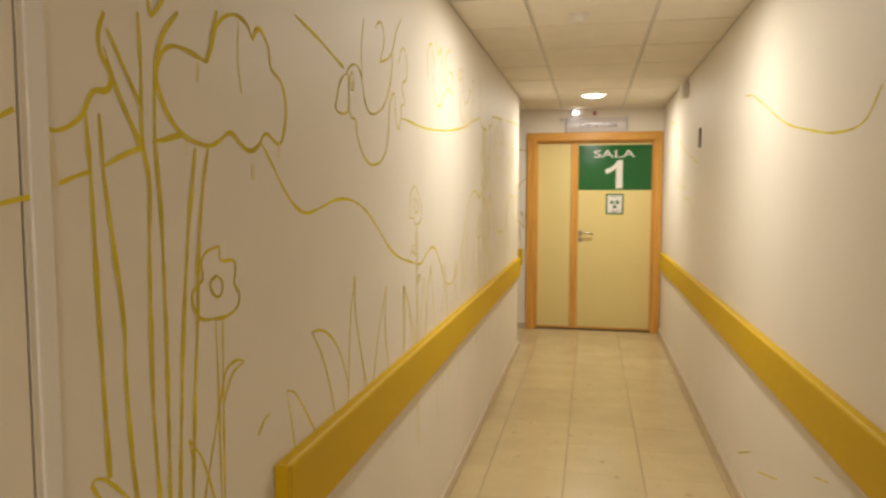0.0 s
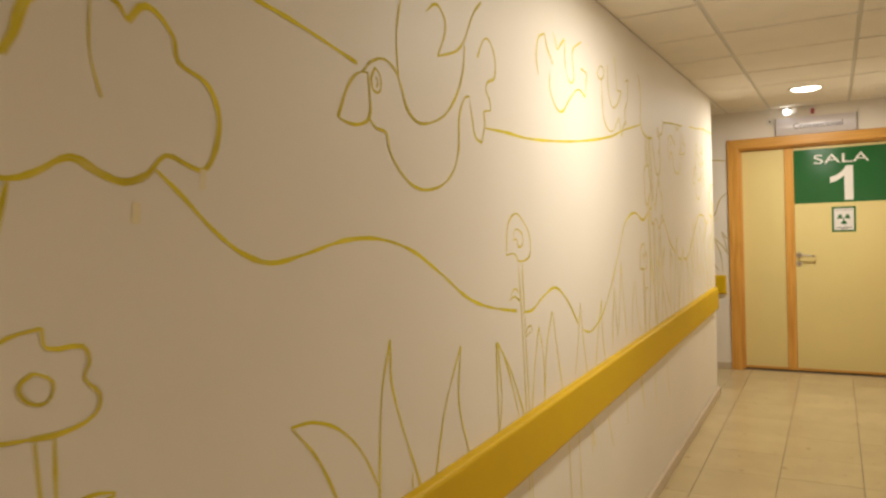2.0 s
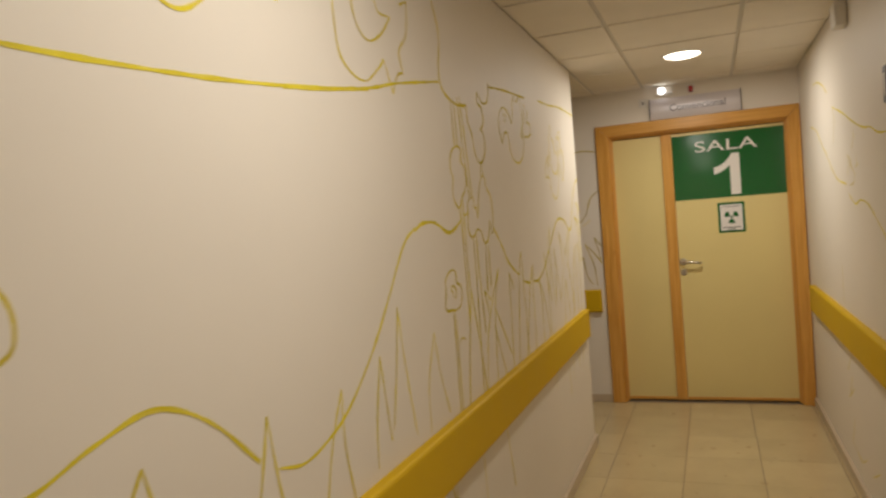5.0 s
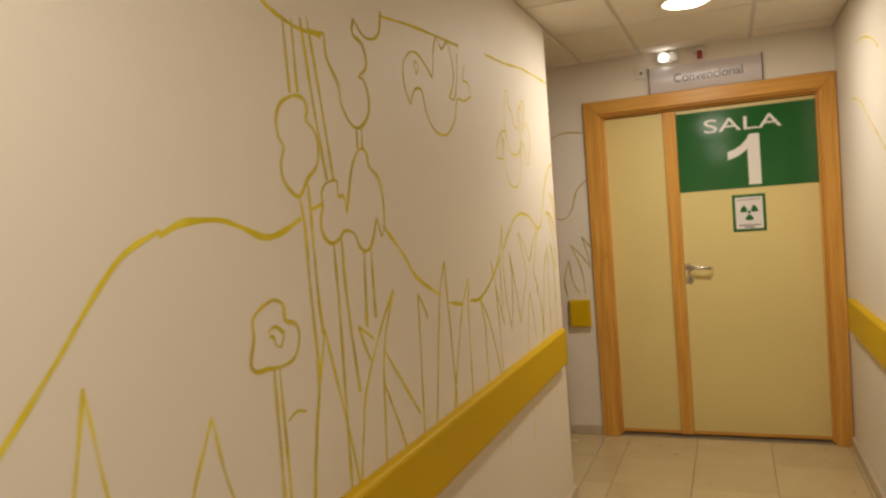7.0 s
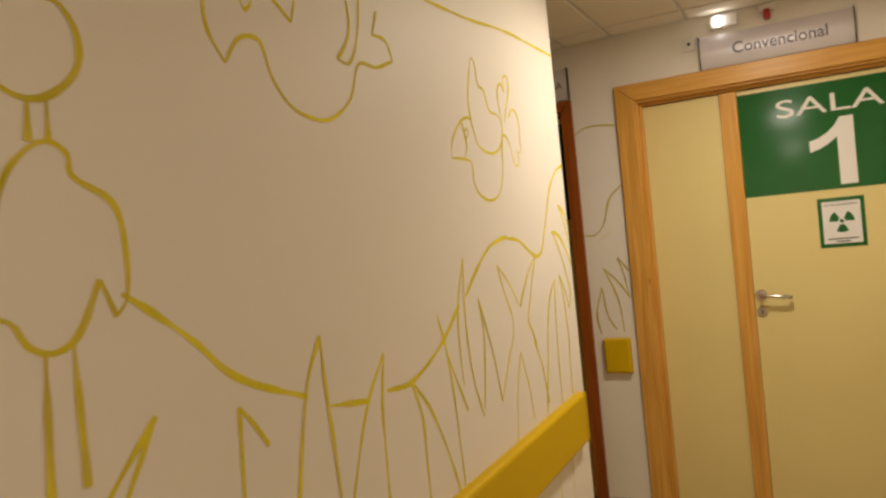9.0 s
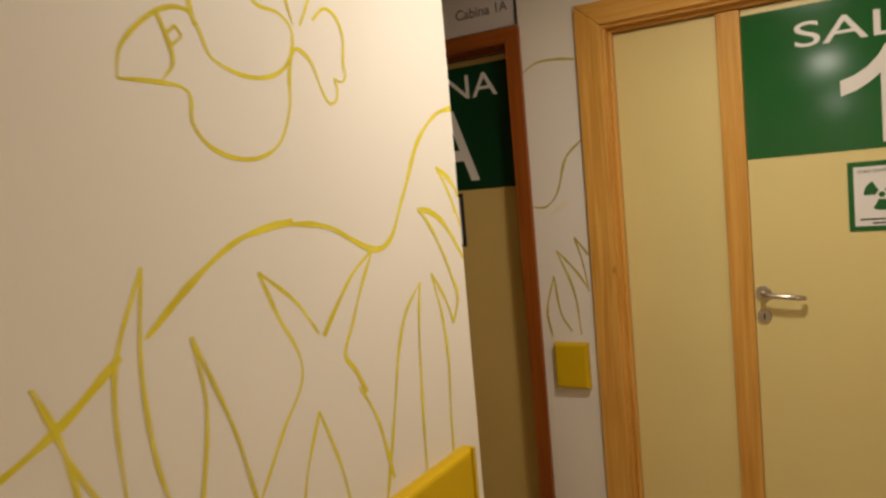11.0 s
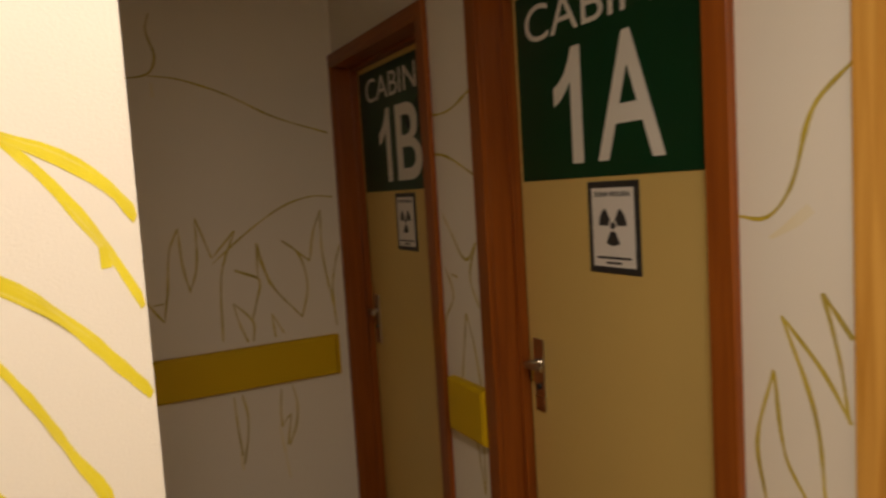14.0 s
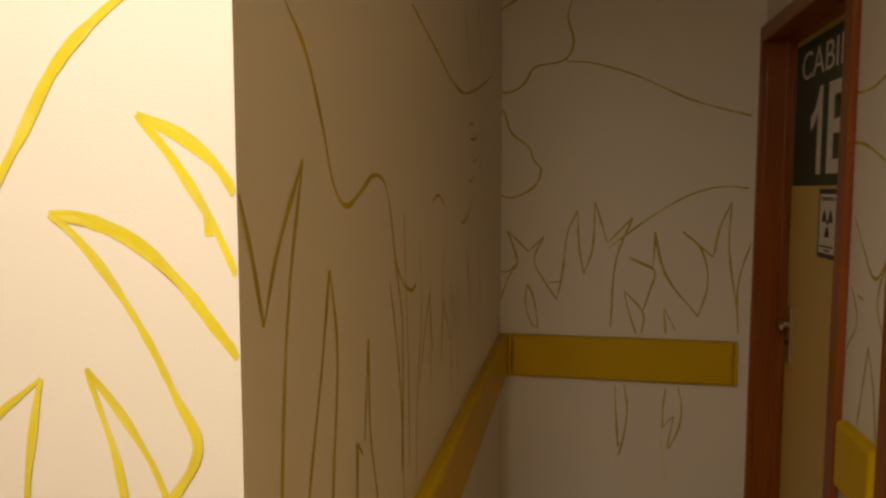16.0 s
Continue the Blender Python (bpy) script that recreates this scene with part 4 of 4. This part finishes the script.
mural("painted_bird", "L", 9, 0, [
    [(606.7,168.7),(607.7,173.0),(614.0,178.7),(619.6,180.0),(621.8,177.1),(623.5,173.4),(632.0,171.2),(639.8,173.6),(642.7,179.7),(640.0,182.8),(633.9,183.8),(631.2,189.1),(627.6,190.2),(626.4,196.3),(624.4,197.1),(622.2,192.5),(620.0,184.6),(620.9,177.8)],
    [(606.7,168.7),(614.1,168.7),(618.5,167.7),(618.5,163.2),(622.0,159.4),(629.4,157.8),(636.3,160.2),(640.2,167.0),(640.9,172.9),(642.9,177.2),(645.6,176.6),(647.6,174.6),(649.0,171.2),(650.8,168.6),(652.6,168.4),(654.0,170.3),(653.6,173.2),(655.4,172.6),(657.0,173.9),(656.6,176.4),(657.3,180.6),(656.0,184.5),(652.6,186.0),(648.5,183.2)],
    [(643.1,181.4),(641.3,188.0),(642.2,191.5),(645.1,192.7),(646.8,190.4),(647.0,194.7),(649.6,195.9),(651.4,193.9),(648.2,187.1),(644.9,181.6)],
    [(613.8,169.0),(616.2,171.8),(615.6,175.1),(614.3,178.6)],
    [(615.4,175.7),(617.2,177.3),(618.3,175.9),(616.4,174.3),(615.4,175.7)],
])
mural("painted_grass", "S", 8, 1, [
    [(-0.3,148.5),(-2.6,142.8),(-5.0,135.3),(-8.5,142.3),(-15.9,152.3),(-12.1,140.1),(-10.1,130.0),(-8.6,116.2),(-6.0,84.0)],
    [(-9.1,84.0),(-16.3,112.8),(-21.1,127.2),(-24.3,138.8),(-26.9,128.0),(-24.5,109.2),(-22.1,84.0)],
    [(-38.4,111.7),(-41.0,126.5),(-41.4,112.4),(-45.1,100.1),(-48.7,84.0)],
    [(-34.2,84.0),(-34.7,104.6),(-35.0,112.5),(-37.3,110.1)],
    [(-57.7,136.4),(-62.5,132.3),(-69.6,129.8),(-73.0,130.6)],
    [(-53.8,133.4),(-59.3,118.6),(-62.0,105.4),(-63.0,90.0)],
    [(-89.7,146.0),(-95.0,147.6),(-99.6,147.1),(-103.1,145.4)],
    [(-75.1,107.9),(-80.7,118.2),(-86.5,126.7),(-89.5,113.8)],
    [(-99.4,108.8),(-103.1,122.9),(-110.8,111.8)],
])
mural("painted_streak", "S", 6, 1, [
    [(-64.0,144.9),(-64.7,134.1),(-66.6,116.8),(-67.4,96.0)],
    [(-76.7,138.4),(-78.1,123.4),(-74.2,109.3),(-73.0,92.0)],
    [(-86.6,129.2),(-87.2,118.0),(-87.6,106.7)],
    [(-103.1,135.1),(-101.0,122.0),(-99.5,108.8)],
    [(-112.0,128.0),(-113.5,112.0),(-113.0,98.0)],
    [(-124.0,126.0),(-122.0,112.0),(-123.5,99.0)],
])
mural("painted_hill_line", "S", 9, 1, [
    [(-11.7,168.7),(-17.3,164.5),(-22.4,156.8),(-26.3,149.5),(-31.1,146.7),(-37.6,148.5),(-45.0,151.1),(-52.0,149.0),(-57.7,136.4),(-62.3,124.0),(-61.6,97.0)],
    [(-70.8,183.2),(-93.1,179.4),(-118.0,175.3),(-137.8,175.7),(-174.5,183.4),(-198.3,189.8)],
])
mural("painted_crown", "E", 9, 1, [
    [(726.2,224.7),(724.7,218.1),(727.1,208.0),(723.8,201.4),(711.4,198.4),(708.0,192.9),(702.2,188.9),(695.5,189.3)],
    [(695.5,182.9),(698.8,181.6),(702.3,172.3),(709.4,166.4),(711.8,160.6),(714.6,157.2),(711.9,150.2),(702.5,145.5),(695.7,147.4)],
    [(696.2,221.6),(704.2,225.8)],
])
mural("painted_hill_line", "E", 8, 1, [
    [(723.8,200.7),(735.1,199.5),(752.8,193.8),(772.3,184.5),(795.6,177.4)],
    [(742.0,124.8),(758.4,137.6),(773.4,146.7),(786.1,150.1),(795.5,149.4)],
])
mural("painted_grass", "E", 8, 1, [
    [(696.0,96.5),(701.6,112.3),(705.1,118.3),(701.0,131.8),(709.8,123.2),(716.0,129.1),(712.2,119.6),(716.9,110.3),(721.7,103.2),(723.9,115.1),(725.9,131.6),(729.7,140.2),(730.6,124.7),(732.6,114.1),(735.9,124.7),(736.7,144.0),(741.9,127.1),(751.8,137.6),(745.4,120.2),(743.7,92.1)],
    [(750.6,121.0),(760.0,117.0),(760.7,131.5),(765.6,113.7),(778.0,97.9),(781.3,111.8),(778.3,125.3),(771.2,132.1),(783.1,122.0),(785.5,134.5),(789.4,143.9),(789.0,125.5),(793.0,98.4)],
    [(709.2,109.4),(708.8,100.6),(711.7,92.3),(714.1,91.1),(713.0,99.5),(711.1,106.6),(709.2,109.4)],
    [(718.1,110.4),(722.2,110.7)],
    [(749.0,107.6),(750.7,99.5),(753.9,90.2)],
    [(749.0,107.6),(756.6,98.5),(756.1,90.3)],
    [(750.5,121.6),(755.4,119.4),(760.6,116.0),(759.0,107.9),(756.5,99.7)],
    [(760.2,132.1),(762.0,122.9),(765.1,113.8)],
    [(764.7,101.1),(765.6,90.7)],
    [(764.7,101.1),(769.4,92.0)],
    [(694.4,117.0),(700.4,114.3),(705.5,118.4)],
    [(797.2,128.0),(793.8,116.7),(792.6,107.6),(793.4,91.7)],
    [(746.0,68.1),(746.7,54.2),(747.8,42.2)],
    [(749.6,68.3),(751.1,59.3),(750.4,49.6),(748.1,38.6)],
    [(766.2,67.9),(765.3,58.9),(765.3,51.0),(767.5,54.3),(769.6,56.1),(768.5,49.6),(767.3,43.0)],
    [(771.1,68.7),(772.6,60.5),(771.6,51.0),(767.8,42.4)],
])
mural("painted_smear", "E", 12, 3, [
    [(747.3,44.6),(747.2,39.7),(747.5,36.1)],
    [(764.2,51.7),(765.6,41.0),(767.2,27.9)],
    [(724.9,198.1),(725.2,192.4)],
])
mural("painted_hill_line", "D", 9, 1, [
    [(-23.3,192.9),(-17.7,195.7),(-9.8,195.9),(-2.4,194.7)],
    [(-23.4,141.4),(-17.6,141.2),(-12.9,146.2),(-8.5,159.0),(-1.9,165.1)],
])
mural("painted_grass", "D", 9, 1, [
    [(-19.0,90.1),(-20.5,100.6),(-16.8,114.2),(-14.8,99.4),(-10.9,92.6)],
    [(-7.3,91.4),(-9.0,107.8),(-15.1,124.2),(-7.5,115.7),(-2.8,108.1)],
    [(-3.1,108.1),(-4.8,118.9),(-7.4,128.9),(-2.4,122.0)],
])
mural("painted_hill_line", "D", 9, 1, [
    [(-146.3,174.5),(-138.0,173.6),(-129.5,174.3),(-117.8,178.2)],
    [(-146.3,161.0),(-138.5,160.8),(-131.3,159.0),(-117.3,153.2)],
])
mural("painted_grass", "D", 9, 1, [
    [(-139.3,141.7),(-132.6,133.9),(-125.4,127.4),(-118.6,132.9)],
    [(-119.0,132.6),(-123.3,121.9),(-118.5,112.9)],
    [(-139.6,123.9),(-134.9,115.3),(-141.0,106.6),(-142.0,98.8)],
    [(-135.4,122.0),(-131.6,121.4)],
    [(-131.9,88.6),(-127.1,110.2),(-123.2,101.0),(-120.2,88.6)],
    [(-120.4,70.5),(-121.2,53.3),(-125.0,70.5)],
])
mural("painted_smear", "D", 20, 3, [
    [(-17.0,137.6),(-13.0,139.9),(-9.2,142.8)],
])
mural("painted_hill_line", "R", 10, 0, [
    [(398.8,195.7),(380.0,192.7),(324.2,175.4),(288.0,169.2),(265.3,166.7),(242.6,167.9),(231.3,176.1)],
    [(730.8,214.9),(713.0,213.6),(693.7,208.9),(681.9,203.4)],
    [(667.0,193.7),(637.1,187.0),(611.8,180.1),(589.6,175.5),(577.2,174.5),(563.6,171.1),(547.6,169.9)],
    [(752.2,191.5),(729.2,187.4),(710.3,178.1),(689.5,168.1),(664.6,156.5),(636.4,152.7)],
    [(633.3,148.4),(617.3,143.3),(604.7,144.9),(589.4,143.2),(574.4,137.3),(556.2,128.9)],
])
mural("painted_tree", "R", 8, 1, [
    [(615.0,177.5),(613.5,173.6),(618.5,169.1)],
    [(631.2,166.7),(622.7,163.0),(633.6,157.6)],
    [(609.3,165.4),(606.7,161.3),(613.1,159.9)],
    [(629.3,163.4),(613.9,156.8),(618.8,152.7),(628.2,152.2)],
    [(665.5,192.9),(662.7,185.4),(669.3,174.6)],
])
mural("painted_grass", "R", 8, 0, [
    [(663.1,110.9),(663.5,92.3)],
    [(648.9,67.1),(662.4,56.2)],
    [(650.4,56.0),(661.4,42.3),(647.6,49.9)],
    [(650.4,33.1),(659.8,19.5),(638.0,16.2),(624.0,21.1)],
    [(610.5,17.9),(595.9,24.6)],
    [(390.6,20.2),(360.9,31.7)],
    [(349.0,27.1),(316.8,36.5)],
    [(272.7,55.4),(259.1,59.1)],
])
mural("painted_tree", "S", 8, 1, [
    [(-134.6,200.3),(-141.0,187.9),(-150.1,181.5)],
    [(-160.7,207.0),(-167.6,196.5),(-165.1,187.2)],
    [(-143.2,166.9),(-147.0,168.4),(-152.4,168.2)],
    [(-145.5,163.6),(-153.0,164.0),(-161.3,165.8)],
    [(-149.1,159.1),(-154.0,157.6),(-158.9,158.3)],
    [(-141.4,151.8),(-147.0,151.4),(-152.8,153.0)],
    [(-128.2,139.9),(-136.0,140.2),(-143.8,142.5),(-149.4,146.5)],
    [(-168.0,171.0),(-172.5,165.0),(-169.0,158.0),(-174.0,150.0)],
    [(-114.9,124.0),(-119.3,113.0)],
    [(-139.7,132.0),(-146.8,111.1)],
    [(-162.5,132.0),(-170.0,110.7)],
])

# ---- floor tiles, one by one ----
def floor_tiles():
    cache = {}
    xg = [0.155 + 0.405 * k for k in range(-7, 5)]
    yg = [0.4 * k for k in range(-7, 22)]
    for a, b in zip(xg, xg[1:]):
        for c, d in zip(yg, yg[1:]):
            for lx, hx, ly, hy in ((0.0, W, YB, YD), (XE, 0.0, YS, YD)):
                x0, x1, y0, y1 = max(a, lx), min(b, hx), max(c, ly), min(d, hy)
                if x1 - x0 < 0.02 or y1 - y0 < 0.02:
                    continue
                gx, gy = 0.0016, 0.0007
                size = (round(x1 - x0 - 2 * gx, 4), round(y1 - y0 - 2 * gy, 4))
                if size not in cache:
                    bm = bmesh.new()
                    box_into(bm, (-size[0] / 2, -size[1] / 2, -0.012), (size[0] / 2, size[1] / 2, 0))
                    top = [e for e in bm.edges if all(v.co.z > -0.001 for v in e.verts)]
                    bmesh.ops.bevel(bm, geom=top, offset=0.0006, segments=1, affect="EDGES")
                    me = bpy.data.meshes.new("tile")
                    bm.to_mesh(me)
                    bm.free()
                    me.materials.append(TILE)
                    cache[size] = me
                ob = new("tile", cache[size])
                ob.location = ((x0 + x1) / 2, (y0 + y1) / 2, random.uniform(-0.0003, 0.0003))
                ob.parent = floor

floor_tiles()
